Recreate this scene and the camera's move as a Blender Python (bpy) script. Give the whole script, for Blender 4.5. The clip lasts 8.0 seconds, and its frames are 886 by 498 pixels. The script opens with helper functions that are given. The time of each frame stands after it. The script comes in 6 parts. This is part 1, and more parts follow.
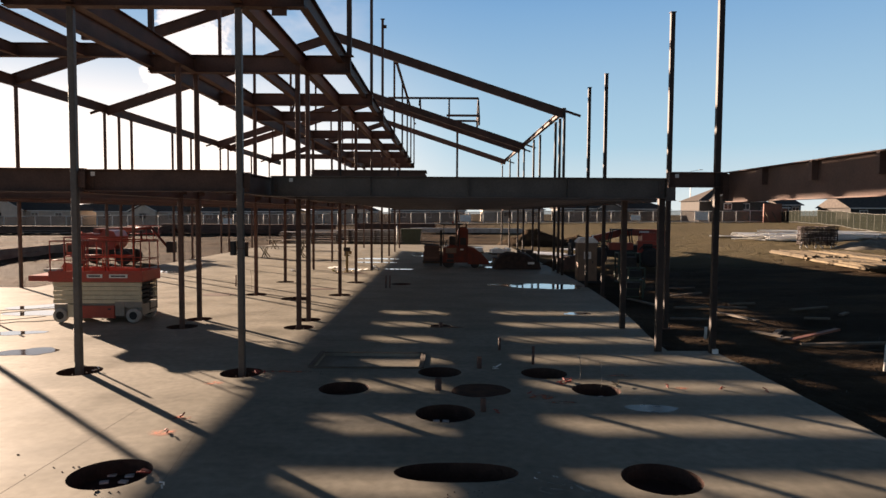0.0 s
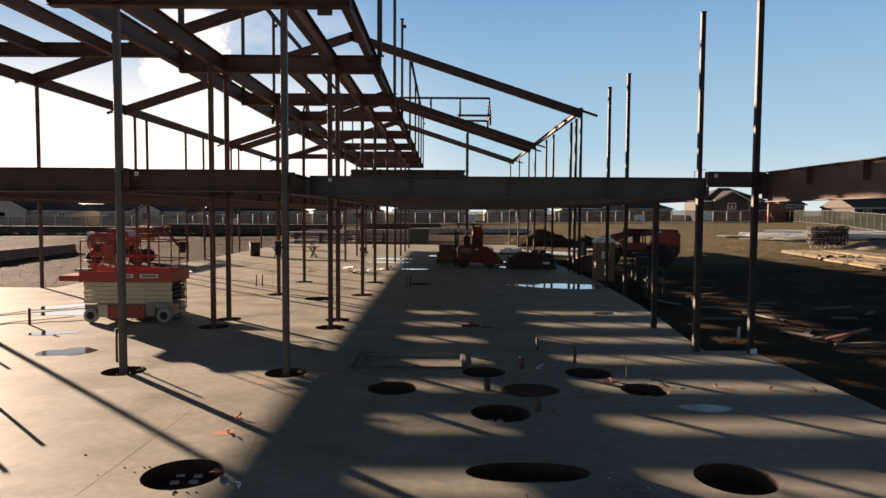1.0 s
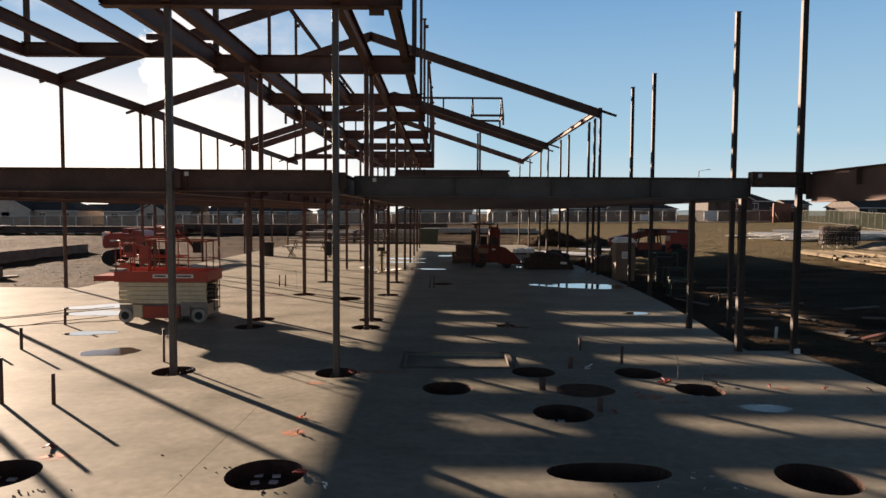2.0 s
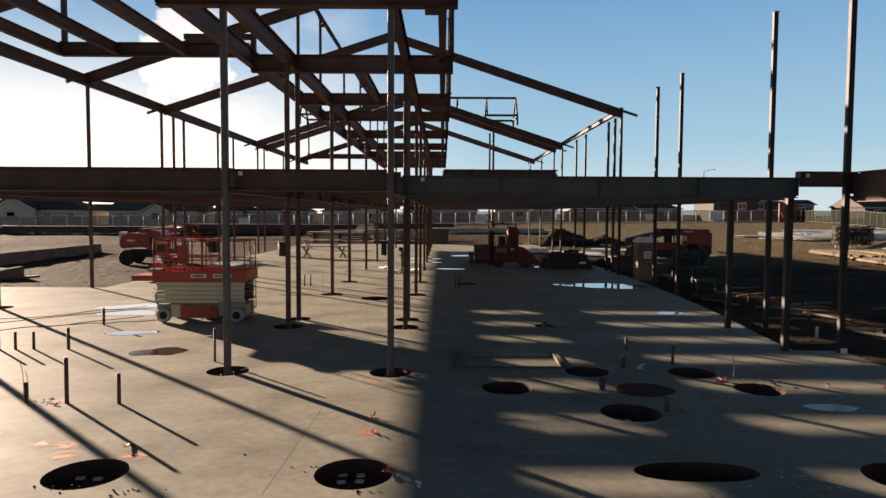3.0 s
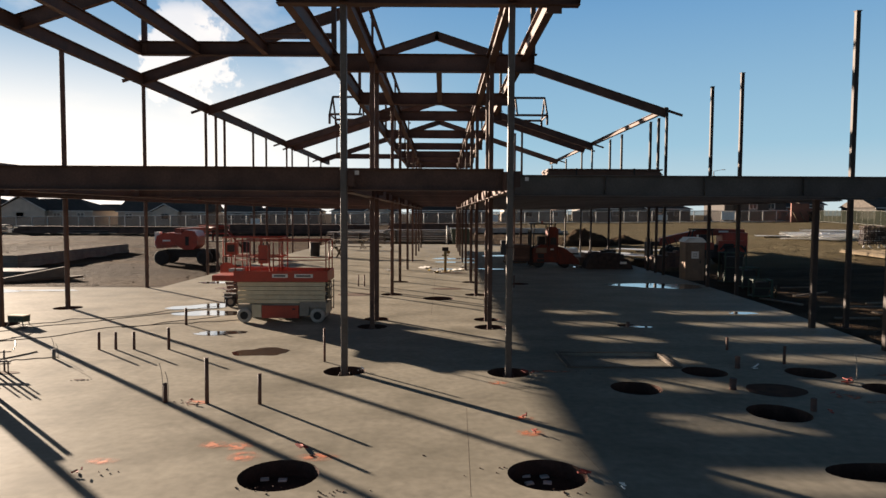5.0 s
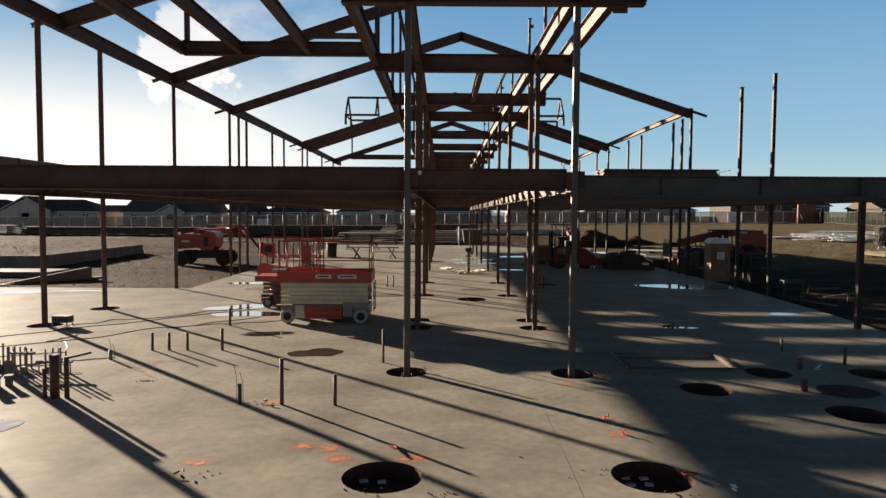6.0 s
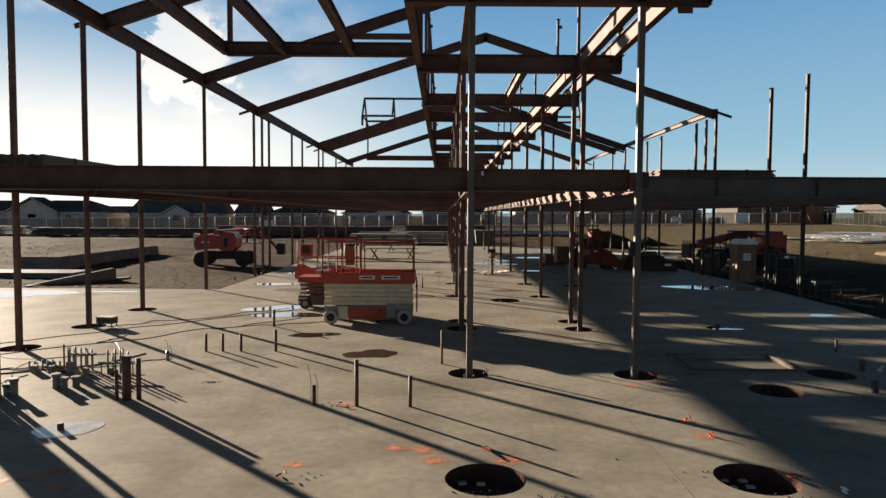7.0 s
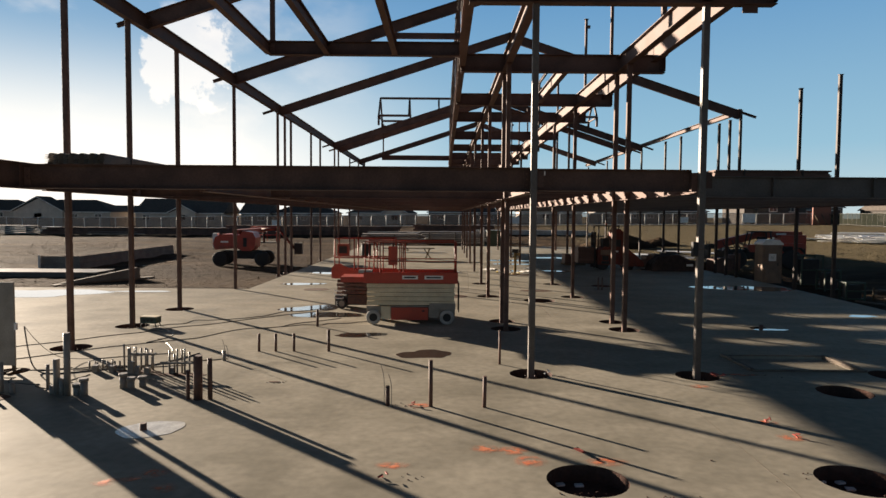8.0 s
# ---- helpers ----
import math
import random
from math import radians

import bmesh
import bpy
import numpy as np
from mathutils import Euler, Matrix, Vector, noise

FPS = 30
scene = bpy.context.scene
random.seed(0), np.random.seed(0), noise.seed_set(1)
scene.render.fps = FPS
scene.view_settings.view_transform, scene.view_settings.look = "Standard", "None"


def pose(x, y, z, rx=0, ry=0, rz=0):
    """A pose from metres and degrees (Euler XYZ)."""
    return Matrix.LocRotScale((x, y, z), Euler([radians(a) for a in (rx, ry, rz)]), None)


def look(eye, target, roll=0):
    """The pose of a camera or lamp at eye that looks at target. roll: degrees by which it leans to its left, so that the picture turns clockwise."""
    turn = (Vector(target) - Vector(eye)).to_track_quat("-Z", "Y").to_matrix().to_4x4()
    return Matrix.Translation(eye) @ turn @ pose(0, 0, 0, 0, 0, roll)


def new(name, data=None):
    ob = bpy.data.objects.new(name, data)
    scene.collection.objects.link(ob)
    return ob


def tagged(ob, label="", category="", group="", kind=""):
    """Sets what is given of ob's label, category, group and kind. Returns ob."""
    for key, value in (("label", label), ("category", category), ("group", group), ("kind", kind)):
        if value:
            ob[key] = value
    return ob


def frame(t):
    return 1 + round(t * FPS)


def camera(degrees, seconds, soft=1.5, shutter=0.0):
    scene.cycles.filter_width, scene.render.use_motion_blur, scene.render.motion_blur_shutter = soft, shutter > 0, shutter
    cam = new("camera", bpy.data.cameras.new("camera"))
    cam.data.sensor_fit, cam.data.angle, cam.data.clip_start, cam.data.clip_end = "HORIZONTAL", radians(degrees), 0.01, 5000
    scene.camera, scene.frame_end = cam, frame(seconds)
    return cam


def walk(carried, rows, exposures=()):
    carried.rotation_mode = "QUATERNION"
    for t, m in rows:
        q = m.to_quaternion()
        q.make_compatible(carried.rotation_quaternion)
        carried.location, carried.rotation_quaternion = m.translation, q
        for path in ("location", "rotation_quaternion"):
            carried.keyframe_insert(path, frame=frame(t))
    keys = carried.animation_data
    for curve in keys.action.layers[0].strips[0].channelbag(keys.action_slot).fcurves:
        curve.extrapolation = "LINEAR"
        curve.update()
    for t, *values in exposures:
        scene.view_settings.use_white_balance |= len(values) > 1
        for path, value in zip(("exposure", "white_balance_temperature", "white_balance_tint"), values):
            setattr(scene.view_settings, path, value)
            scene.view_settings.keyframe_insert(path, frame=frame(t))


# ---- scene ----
cam = camera(68.0, 8.0)
METRES, EYE, TILT, LEAN, TURN = 8.6, 3.05, -1.25, 0.0, 0.0
ROWS = [
    (0.0, 0.0, 0.0, 0.0, 0.01, -1.85, -0.34),
    (0.5, -0.0472, 0.0008, -0.0005, -0.01, -1.84, -0.33),
    (1.0, -0.099, 0.0009, -0.001, -0.02, -1.85, -0.32),
    (1.5, -0.1542, 0.0008, -0.0008, -0.04, -1.86, -0.32),
    (3.0, -0.3302, 0.0006, -0.0025, -0.02, -1.86, -0.31),
    (3.5, -0.3948, 0.0006, -0.0032, -0.03, -1.86, -0.32),
    (4.0, -0.4582, 0.0017, -0.0034, -0.04, -1.87, -0.34),
    (5.5, -0.6613, 0.0115, -0.0069, -0.09, -1.8, -0.29),
    (6.0, -0.7308, 0.0145, -0.0078, -0.09, -1.75, -0.34),
    (6.5, -0.7988, 0.017, -0.0077, -0.05, -1.71, -0.33),
    (7.0, -0.866, 0.0196, -0.0091, -0.02, -1.66, -0.35),
    (7.5, -0.9304, 0.0211, -0.0094, -0.01, -1.66, -0.37),
    (8.0, -0.9994, 0.0236, -0.0097, 0.03, -1.67, -0.44),
]
walk(cam, [(t, pose(0, 0, EYE, TILT, LEAN, TURN) @ pose(METRES * x, METRES * y, METRES * z, 90 + pitch, roll, yaw)) for t, x, y, z, yaw, pitch, roll in ROWS], [(0.0, 2.12, 7900, 23), (4.0, 1.96, 7400, 18), (8.0, 1.84, 7150, 14)])

# ---------------------------------------------------------------- world, sun
SUN_EL, SUN_AZ = radians(10.4), radians(46.1)      # elevation; turned from straight ahead towards the left
sun_way = Vector((-math.sin(SUN_AZ) * math.cos(SUN_EL), math.cos(SUN_AZ) * math.cos(SUN_EL), math.sin(SUN_EL)))
sun = new("sun", bpy.data.lights.new("sun", "SUN"))
sun.data.energy, sun.data.angle, sun.data.color = 5.0, radians(0.53), (1.0, 0.895, 0.755)
sun.matrix_world = look((0, 0, 40), Vector((0, 0, 40)) - sun_way)

world = bpy.data.worlds.new("sky")
scene.world = world
world.use_nodes = True
wn, wl = world.node_tree.nodes, world.node_tree.links
wn.clear()
w_out = wn.new("ShaderNodeOutputWorld")
w_bg = wn.new("ShaderNodeBackground")
w_sky = wn.new("ShaderNodeTexSky")
w_sky.sky_type, w_sky.sun_disc = "NISHITA", False
w_sky.sun_elevation, w_sky.sun_rotation = SUN_EL, -SUN_AZ
w_sky.altitude, w_sky.air_density, w_sky.dust_density, w_sky.ozone_density = 120, 1.0, 0.4, 3.0
w_bg.inputs["Strength"].default_value = 0.0365
w_co = wn.new("ShaderNodeTexCoord")
w_sep = wn.new("ShaderNodeSeparateXYZ")
wl.new(w_co.outputs["Generated"], w_sep.inputs["Vector"])


def w_range(value, lo, hi, a, b):
    n = wn.new("ShaderNodeMapRange")
    n.interpolation_type = "SMOOTHSTEP"
    for key, v in (("From Min", lo), ("From Max", hi), ("To Min", a), ("To Max", b)):
        n.inputs[key].default_value = v
    wl.new(value, n.inputs["Value"])
    return n.outputs["Result"]


def w_blend(fac, a, b, how="MIX"):
    n = wn.new("ShaderNodeMix")
    n.data_type, n.blend_type = "RGBA", how
    for k, v in ((0, fac), (6, a), (7, b)):
        if isinstance(v, (int, float, tuple)):
            n.inputs[k].default_value = v
        else:
            wl.new(v, n.inputs[k])
    return n.outputs[2]


def w_times(a, b):
    n = wn.new("ShaderNodeMath")
    n.operation = "MULTIPLY"
    wl.new(a, n.inputs[0])
    wl.new(b, n.inputs[1])
    return n.outputs["Value"]


# clear deep blue above, paling to white haze along the whole horizon
w_band = wn.new("ShaderNodeValToRGB")
for pos, col in ((0.0, (4.4, 5.8, 6.4, 1)), (0.1, (2.35, 4.5, 6.1, 1)), (0.36, (0.64, 2.3, 4.9, 1))):
    e = w_band.color_ramp.elements.new(pos)
    e.color = col
w_band.color_ramp.elements.remove(w_band.color_ramp.elements[-1])
w_band.color_ramp.elements.remove(w_band.color_ramp.elements[0])
wl.new(w_sep.outputs["Z"], w_band.inputs["Fac"])
w_grey = wn.new("ShaderNodeHueSaturation")
w_grey.inputs["Saturation"].default_value, w_grey.inputs["Value"].default_value = 1.25, 0.22
wl.new(w_sky.outputs["Color"], w_grey.inputs["Color"])
deep = w_grey.outputs["Color"]      # overhead sky cut to a fifth, blue raised, to deepen the shade
clear = w_blend(w_range(w_sep.outputs["Z"], 0.28, 0.6, 0.92, 0.0), deep, w_band.outputs["Color"])
# thin white cloud and glare round the sun
w_dot = wn.new("ShaderNodeVectorMath")
w_dot.operation = "DOT_PRODUCT"
w_dot.inputs[1].default_value = sun_way
wl.new(w_co.outputs["Generated"], w_dot.inputs[0])
w_map = wn.new("ShaderNodeMapping")
w_map.inputs["Scale"].default_value = (2.6, 2.6, 5.0)
w_noise = wn.new("ShaderNodeTexNoise")
w_noise.inputs["Scale"].default_value, w_noise.inputs["Detail"].default_value, w_noise.inputs["Roughness"].default_value = 2.2, 8.0, 0.55
wl.new(w_co.outputs["Generated"], w_map.inputs["Vector"])
wl.new(w_map.outputs["Vector"], w_noise.inputs["Vector"])
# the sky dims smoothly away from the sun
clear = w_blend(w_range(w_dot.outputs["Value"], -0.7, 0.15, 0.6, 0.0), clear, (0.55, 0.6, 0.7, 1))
wisps = w_times(w_range(w_noise.outputs["Fac"], 0.5, 0.72, 0.0, 0.4), w_range(w_dot.outputs["Value"], 0.72, 0.93, 0.0, 1.0))
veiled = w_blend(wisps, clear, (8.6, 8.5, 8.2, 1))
# one small heaped cloud with a ragged edge
w_near = wn.new("ShaderNodeVectorMath")
w_near.operation = "DOT_PRODUCT"
w_near.inputs[1].default_value = Vector((-0.352, 0.914, 0.205)).normalized()
wl.new(w_co.outputs["Generated"], w_near.inputs[0])
w_curl = wn.new("ShaderNodeTexNoise")
w_curl.inputs["Scale"].default_value, w_curl.inputs["Detail"].default_value, w_curl.inputs["Roughness"].default_value = 15.0, 7.0, 0.6
wl.new(w_co.outputs["Generated"], w_curl.inputs["Vector"])
w_sum = wn.new("ShaderNodeMath")
wl.new(w_range(w_near.outputs["Value"], 0.9965, 0.9999, 0.0, 1.0), w_sum.inputs[0])
wl.new(w_range(w_curl.outputs["Fac"], 0.3, 0.7, -0.65, 0.65), w_sum.inputs[1])
puff = w_times(w_range(w_sum.outputs["Value"], 0.42, 0.72, 0.0, 0.55), w_range(w_near.outputs["Value"], 0.9958, 0.9980, 0.0, 1.0))
cloudy = w_blend(puff, veiled, (9.4, 9.3, 9.0, 1))
low = w_times(w_range(w_sep.outputs["Z"], 0.03, 0.27, 1.0, 0.05), w_range(w_dot.outputs["Value"], 0.63, 0.97, 0.0, 1.0))
glare = w_blend(low, cloudy, (9.7, 9.6, 9.2, 1))
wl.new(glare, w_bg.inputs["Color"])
wl.new(w_bg.outputs["Background"], w_out.inputs["Surface"])


# ---------------------------------------------------------------- materials
def material(name, colour, second=None, rough=0.6, metal=0.0, scale=3.0, fine=40.0, bump=0.02, spread=(0.35, 0.65), vary=0.0, spec=0.5):
    """A surface with broad blotches between two colours, fine grain and relief, at real size."""
    m = bpy.data.materials.new(name)
    m.use_nodes = True
    n, l = m.node_tree.nodes, m.node_tree.links
    b = n["Principled BSDF"]
    b.inputs["Metallic"].default_value = metal
    b.inputs["Specular IOR Level"].default_value = spec
    second = second or tuple(c * 0.7 for c in colour)
    co = n.new("ShaderNodeTexCoord")
    broad, grain = n.new("ShaderNodeTexNoise"), n.new("ShaderNodeTexNoise")
    broad.inputs["Scale"].default_value, broad.inputs["Detail"].default_value = scale, 6
    grain.inputs["Scale"].default_value, grain.inputs["Detail"].default_value = fine, 5
    ramp = n.new("ShaderNodeValToRGB")
    ramp.color_ramp.elements[0].position, ramp.color_ramp.elements[1].position = spread
    ramp.color_ramp.elements[0].color, ramp.color_ramp.elements[1].color = (*second, 1), (*colour, 1)
    mix = n.new("ShaderNodeMix")
    mix.data_type, mix.blend_type = "RGBA", "OVERLAY"
    mix.inputs[0].default_value = 0.35
    for node in (broad, grain):
        l.new(co.outputs["Object"], node.inputs["Vector"])
    l.new(broad.outputs["Fac"], ramp.inputs["Fac"])
    l.new(ramp.outputs["Color"], mix.inputs[6])
    l.new(grain.outputs["Fac"], mix.inputs[7])
    col = mix.outputs[2]
    if vary:
        info, hsv, span = n.new("ShaderNodeObjectInfo"), n.new("ShaderNodeHueSaturation"), n.new("ShaderNodeMapRange")
        span.inputs["To Min"].default_value, span.inputs["To Max"].default_value = 1 - vary, 1 + vary
        l.new(info.outputs["Random"], span.inputs["Value"])
        l.new(span.outputs["Result"], hsv.inputs["Value"])
        l.new(col, hsv.inputs["Color"])
        col = hsv.outputs["Color"]
    l.new(col, b.inputs["Base Color"])
    rr = n.new("ShaderNodeMapRange")
    rr.inputs["To Min"].default_value, rr.inputs["To Max"].default_value = max(rough - 0.12, 0.02), min(rough + 0.12, 1)
    l.new(broad.outputs["Fac"], rr.inputs["Value"])
    l.new(rr.outputs["Result"], b.inputs["Roughness"])
    if bump:
        bp = n.new("ShaderNodeBump")
        bp.inputs["Distance"].default_value = bump
        bp.inputs["Strength"].default_value = 0.6
        l.new(grain.outputs["Fac"], bp.inputs["Height"])
        l.new(bp.outputs["Normal"], b.inputs["Normal"])
    return m


def concrete():
    """Troweled slab: broad cloudy tone, damp darker stains, small pocks, and gloss that follows the damp."""
    m = material("slab_concrete", (0.312, 0.284, 0.233), (0.232, 0.211, 0.171), 0.6, scale=0.5, fine=7.0, bump=0.0012, spread=(0.3, 0.7), spec=0.035)
    n, l = m.node_tree.nodes, m.node_tree.links
    b = n["Principled BSDF"]
    old = b.inputs["Base Color"].links[0].from_socket
    co = n["Texture Coordinate"]
    stain, streak = n.new("ShaderNodeTexNoise"), n.new("ShaderNodeTexNoise")
    mp = n.new("ShaderNodeMapping")
    mp.inputs["Scale"].default_value = (0.5, 1.3, 1.0)
    stain.inputs["Scale"].default_value, stain.inputs["Detail"].default_value, stain.inputs["Distortion"].default_value = 0.8, 5.0, 0.3
    streak.inputs["Scale"].default_value, streak.inputs["Detail"].default_value = 0.9, 6.0
    l.new(co.outputs["Object"], stain.inputs["Vector"])
    l.new(co.outputs["Object"], mp.inputs["Vector"])
    l.new(mp.outputs["Vector"], streak.inputs["Vector"])
    out = old
    for node, lo, hi, amount in ((stain, 0.46, 0.72, 0.42), (streak, 0.46, 0.74, 0.38)):
        r = n.new("ShaderNodeMapRange")
        r.inputs["From Min"].default_value, r.inputs["From Max"].default_value, r.inputs["To Max"].default_value = lo, hi, amount
        mx = n.new("ShaderNodeMix")
        mx.data_type = "RGBA"
        mx.inputs[7].default_value = (0.118, 0.11, 0.086, 1)
        l.new(node.outputs["Fac"], r.inputs["Value"])
        l.new(r.outputs["Result"], mx.inputs[0])
        l.new(out, mx.inputs[6])
        out = mx.outputs[2]
    l.new(out, b.inputs["Base Color"])
    rg = n.new("ShaderNodeMapRange")
    rg.inputs["From Min"].default_value, rg.inputs["From Max"].default_value = 0.4, 0.7
    rg.inputs["To Min"].default_value, rg.inputs["To Max"].default_value = 0.72, 0.5
    l.new(stain.outputs["Fac"], rg.inputs["Value"])
    l.new(rg.outputs["Result"], b.inputs["Roughness"])
    # shallow trowel waves that the low sun rakes
    wave, bump, wmap = n.new("ShaderNodeTexNoise"), n.new("ShaderNodeBump"), n.new("ShaderNodeMapping")
    wmap.inputs["Scale"].default_value, wmap.inputs["Rotation"].default_value = (0.75, 1.2, 1.0), (0, 0, 0.4)
    wave.inputs["Scale"].default_value, wave.inputs["Detail"].default_value, wave.inputs["Roughness"].default_value = 1.1, 2.5, 0.45
    bump.inputs["Distance"].default_value, bump.inputs["Strength"].default_value = 0.013, 1.0
    l.new(co.outputs["Object"], wmap.inputs["Vector"])
    l.new(wmap.outputs["Vector"], wave.inputs["Vector"])
    l.new(wave.outputs["Fac"], bump.inputs["Height"])
    l.new(b.inputs["Normal"].links[0].from_socket, bump.inputs["Normal"])
    l.new(bump.outputs["Normal"], b.inputs["Normal"])
    return m


M_CONC = concrete()
def soil():
    """Graded soil: damp and dry patches, clods and fine crumbs in relief."""
    m = material("bare_soil", (0.088, 0.059, 0.038), (0.048, 0.034, 0.023), 0.97, scale=0.22, fine=3.0, bump=0.15, spread=(0.32, 0.66), spec=0.02)
    n, l = m.node_tree.nodes, m.node_tree.links
    b = n["Principled BSDF"]
    crumbs, bump = n.new("ShaderNodeTexNoise"), n.new("ShaderNodeBump")
    crumbs.inputs["Scale"].default_value, crumbs.inputs["Detail"].default_value, crumbs.inputs["Roughness"].default_value = 11.0, 8.0, 0.75
    bump.inputs["Distance"].default_value, bump.inputs["Strength"].default_value = 0.07, 0.9
    lumps, swell = n.new("ShaderNodeTexNoise"), n.new("ShaderNodeBump")
    lumps.inputs["Scale"].default_value, lumps.inputs["Detail"].default_value, lumps.inputs["Roughness"].default_value = 1.7, 5.0, 0.7
    swell.inputs["Distance"].default_value, swell.inputs["Strength"].default_value = 0.4, 0.9
    # wheel tracks and damp streaks drawn out along the haul road
    track, lay, cut, mx = n.new("ShaderNodeTexNoise"), n.new("ShaderNodeMapping"), n.new("ShaderNodeMapRange"), n.new("ShaderNodeMix")
    lay.inputs["Rotation"].default_value, lay.inputs["Scale"].default_value = (0, 0, 0.25), (0.1, 0.34, 1.0)
    track.inputs["Scale"].default_value, track.inputs["Detail"].default_value, track.inputs["Roughness"].default_value = 1.0, 7.0, 0.62
    cut.inputs["From Min"].default_value, cut.inputs["From Max"].default_value, cut.inputs["To Max"].default_value = 0.44, 0.6, 0.85
    mx.data_type = "RGBA"
    mx.inputs[7].default_value = (0.03, 0.02, 0.014, 1)
    l.new(n["Texture Coordinate"].outputs["Object"], lay.inputs["Vector"])
    l.new(lay.outputs["Vector"], track.inputs["Vector"])
    l.new(track.outputs["Fac"], cut.inputs["Value"])
    l.new(cut.outputs["Result"], mx.inputs[0])
    l.new(b.inputs["Base Color"].links[0].from_socket, mx.inputs[6])
    # a drier, sandier graded field lies beyond the far corner of the slab
    part_xyz, east, north, both, dry = n.new("ShaderNodeSeparateXYZ"), n.new("ShaderNodeMapRange"), n.new("ShaderNodeMapRange"), n.new("ShaderNodeMath"), n.new("ShaderNodeMix")
    for node, lo, hi in ((east, 3.0, 12.0), (north, 33.0, 48.0)):
        node.interpolation_type = "SMOOTHSTEP"
        node.inputs["From Min"].default_value, node.inputs["From Max"].default_value = lo, hi
    east.inputs["To Max"].default_value = 0.7
    both.operation, dry.data_type = "MULTIPLY", "RGBA"
    dry.inputs[7].default_value = (0.136, 0.114, 0.07, 1)
    l.new(n["Texture Coordinate"].outputs["Object"], part_xyz.inputs["Vector"])
    l.new(part_xyz.outputs["X"], east.inputs["Value"])
    l.new(part_xyz.outputs["Y"], north.inputs["Value"])
    l.new(east.outputs["Result"], both.inputs[0])
    l.new(north.outputs["Result"], both.inputs[1])
    l.new(both.outputs["Value"], dry.inputs[0])
    l.new(mx.outputs[2], dry.inputs[6])
    l.new(dry.outputs[2], b.inputs["Base Color"])
    l.new(n["Texture Coordinate"].outputs["Object"], crumbs.inputs["Vector"])
    l.new(crumbs.outputs["Fac"], bump.inputs["Height"])
    l.new(b.inputs["Normal"].links[0].from_socket, bump.inputs["Normal"])
    l.new(n["Texture Coordinate"].outputs["Object"], lumps.inputs["Vector"])
    l.new(lumps.outputs["Fac"], swell.inputs["Height"])
    l.new(bump.outputs["Normal"], swell.inputs["Normal"])
    l.new(swell.outputs["Normal"], b.inputs["Normal"])
    return m


M_DIRT = soil()
M_PIT = material("red_brown_soil_and_hole_shade", (0.085, 0.045, 0.034), (0.045, 0.025, 0.02), 0.95, scale=3, fine=30, bump=0.02, spec=0.2)
M_STEEL = material("primed_structural_steel", (0.128, 0.073, 0.056), (0.078, 0.045, 0.035), 0.62, scale=1.6, fine=25, bump=0.002, vary=0.25, spec=0.2)
M_COL = material("mill_finish_column_steel", (0.14, 0.084, 0.066), (0.08, 0.048, 0.038), 0.6, metal=0.1, scale=2.0, fine=25, bump=0.002, vary=0.2, spec=0.15)
# Column steel darkened for columns in shade; the rebar rack shares it.
M_DARKCOL = material("shade_dark_primed_steel", (0.048, 0.032, 0.027), (0.028, 0.02, 0.017), 0.6, scale=2.0, fine=25, bump=0.002, vary=0.2, spec=0.3)
M_GREYSTEEL = material("bare_grey_steel", (0.115, 0.096, 0.083), (0.07, 0.058, 0.05), 0.5, metal=0.2, scale=1.4, fine=25, bump=0.002, vary=0.12)
M_DECK = material("galvanised_deck", (0.36, 0.35, 0.34), (0.24, 0.23, 0.22), 0.4, metal=0.6, scale=2, fine=30, bump=0.001)
M_ORANGE = material("orange_machine_paint", (0.42, 0.046, 0.02), (0.3, 0.034, 0.016), 0.42, scale=2, fine=40, bump=0.001)
M_CREAM = material("cream_machine_paint", (0.62, 0.53, 0.36), (0.5, 0.42, 0.28), 0.45, scale=3, fine=40, bump=0.001)
M_GREYP = material("grey_machine_paint", (0.3, 0.265, 0.22), (0.2, 0.175, 0.145), 0.5, scale=3, fine=40, bump=0.001)
M_BLACK = material("black_rubber", (0.03, 0.028, 0.027), (0.018, 0.017, 0.017), 0.8, scale=6, fine=60, bump=0.003)
M_TYRE = material("grey_non_marking_tyre", (0.42, 0.39, 0.35), (0.3, 0.28, 0.25), 0.8, scale=6, fine=60, bump=0.003)
M_WHITE = material("white_paint", (0.78, 0.76, 0.72), (0.6, 0.58, 0.55), 0.5, scale=3, fine=40, bump=0.001)
M_TAN = material("tan_plastic", (0.2, 0.125, 0.08), (0.15, 0.095, 0.062), 0.5, scale=3, fine=40, bump=0.001)
M_WOOD = material("weathered_lumber", (0.135, 0.1, 0.06), (0.07, 0.052, 0.032), 0.8, scale=4, fine=30, bump=0.004, vary=0.5, spec=0.2)
M_PVC = material("grey_conduit", (0.22, 0.195, 0.168), (0.15, 0.133, 0.115), 0.45, scale=5, fine=50, bump=0.001, vary=0.15)
M_RUST = material("rusted_pipe", (0.13, 0.06, 0.04), (0.07, 0.035, 0.028), 0.7, scale=8, fine=60, bump=0.003, vary=0.2)
M_WRAP = material("white_wrapped_bundle", (0.84, 0.83, 0.8), (0.72, 0.71, 0.69), 0.22, scale=4, fine=30, bump=0.01)
M_FENCE = material("galvanised_fence_post", (0.66, 0.64, 0.6), (0.5, 0.48, 0.45), 0.5, scale=2, fine=30, bump=0.002)
M_GALV = material("dull_galvanised_post", (0.15, 0.145, 0.13), (0.11, 0.105, 0.095), 0.6, scale=2, fine=30, bump=0.002, spec=0.1)
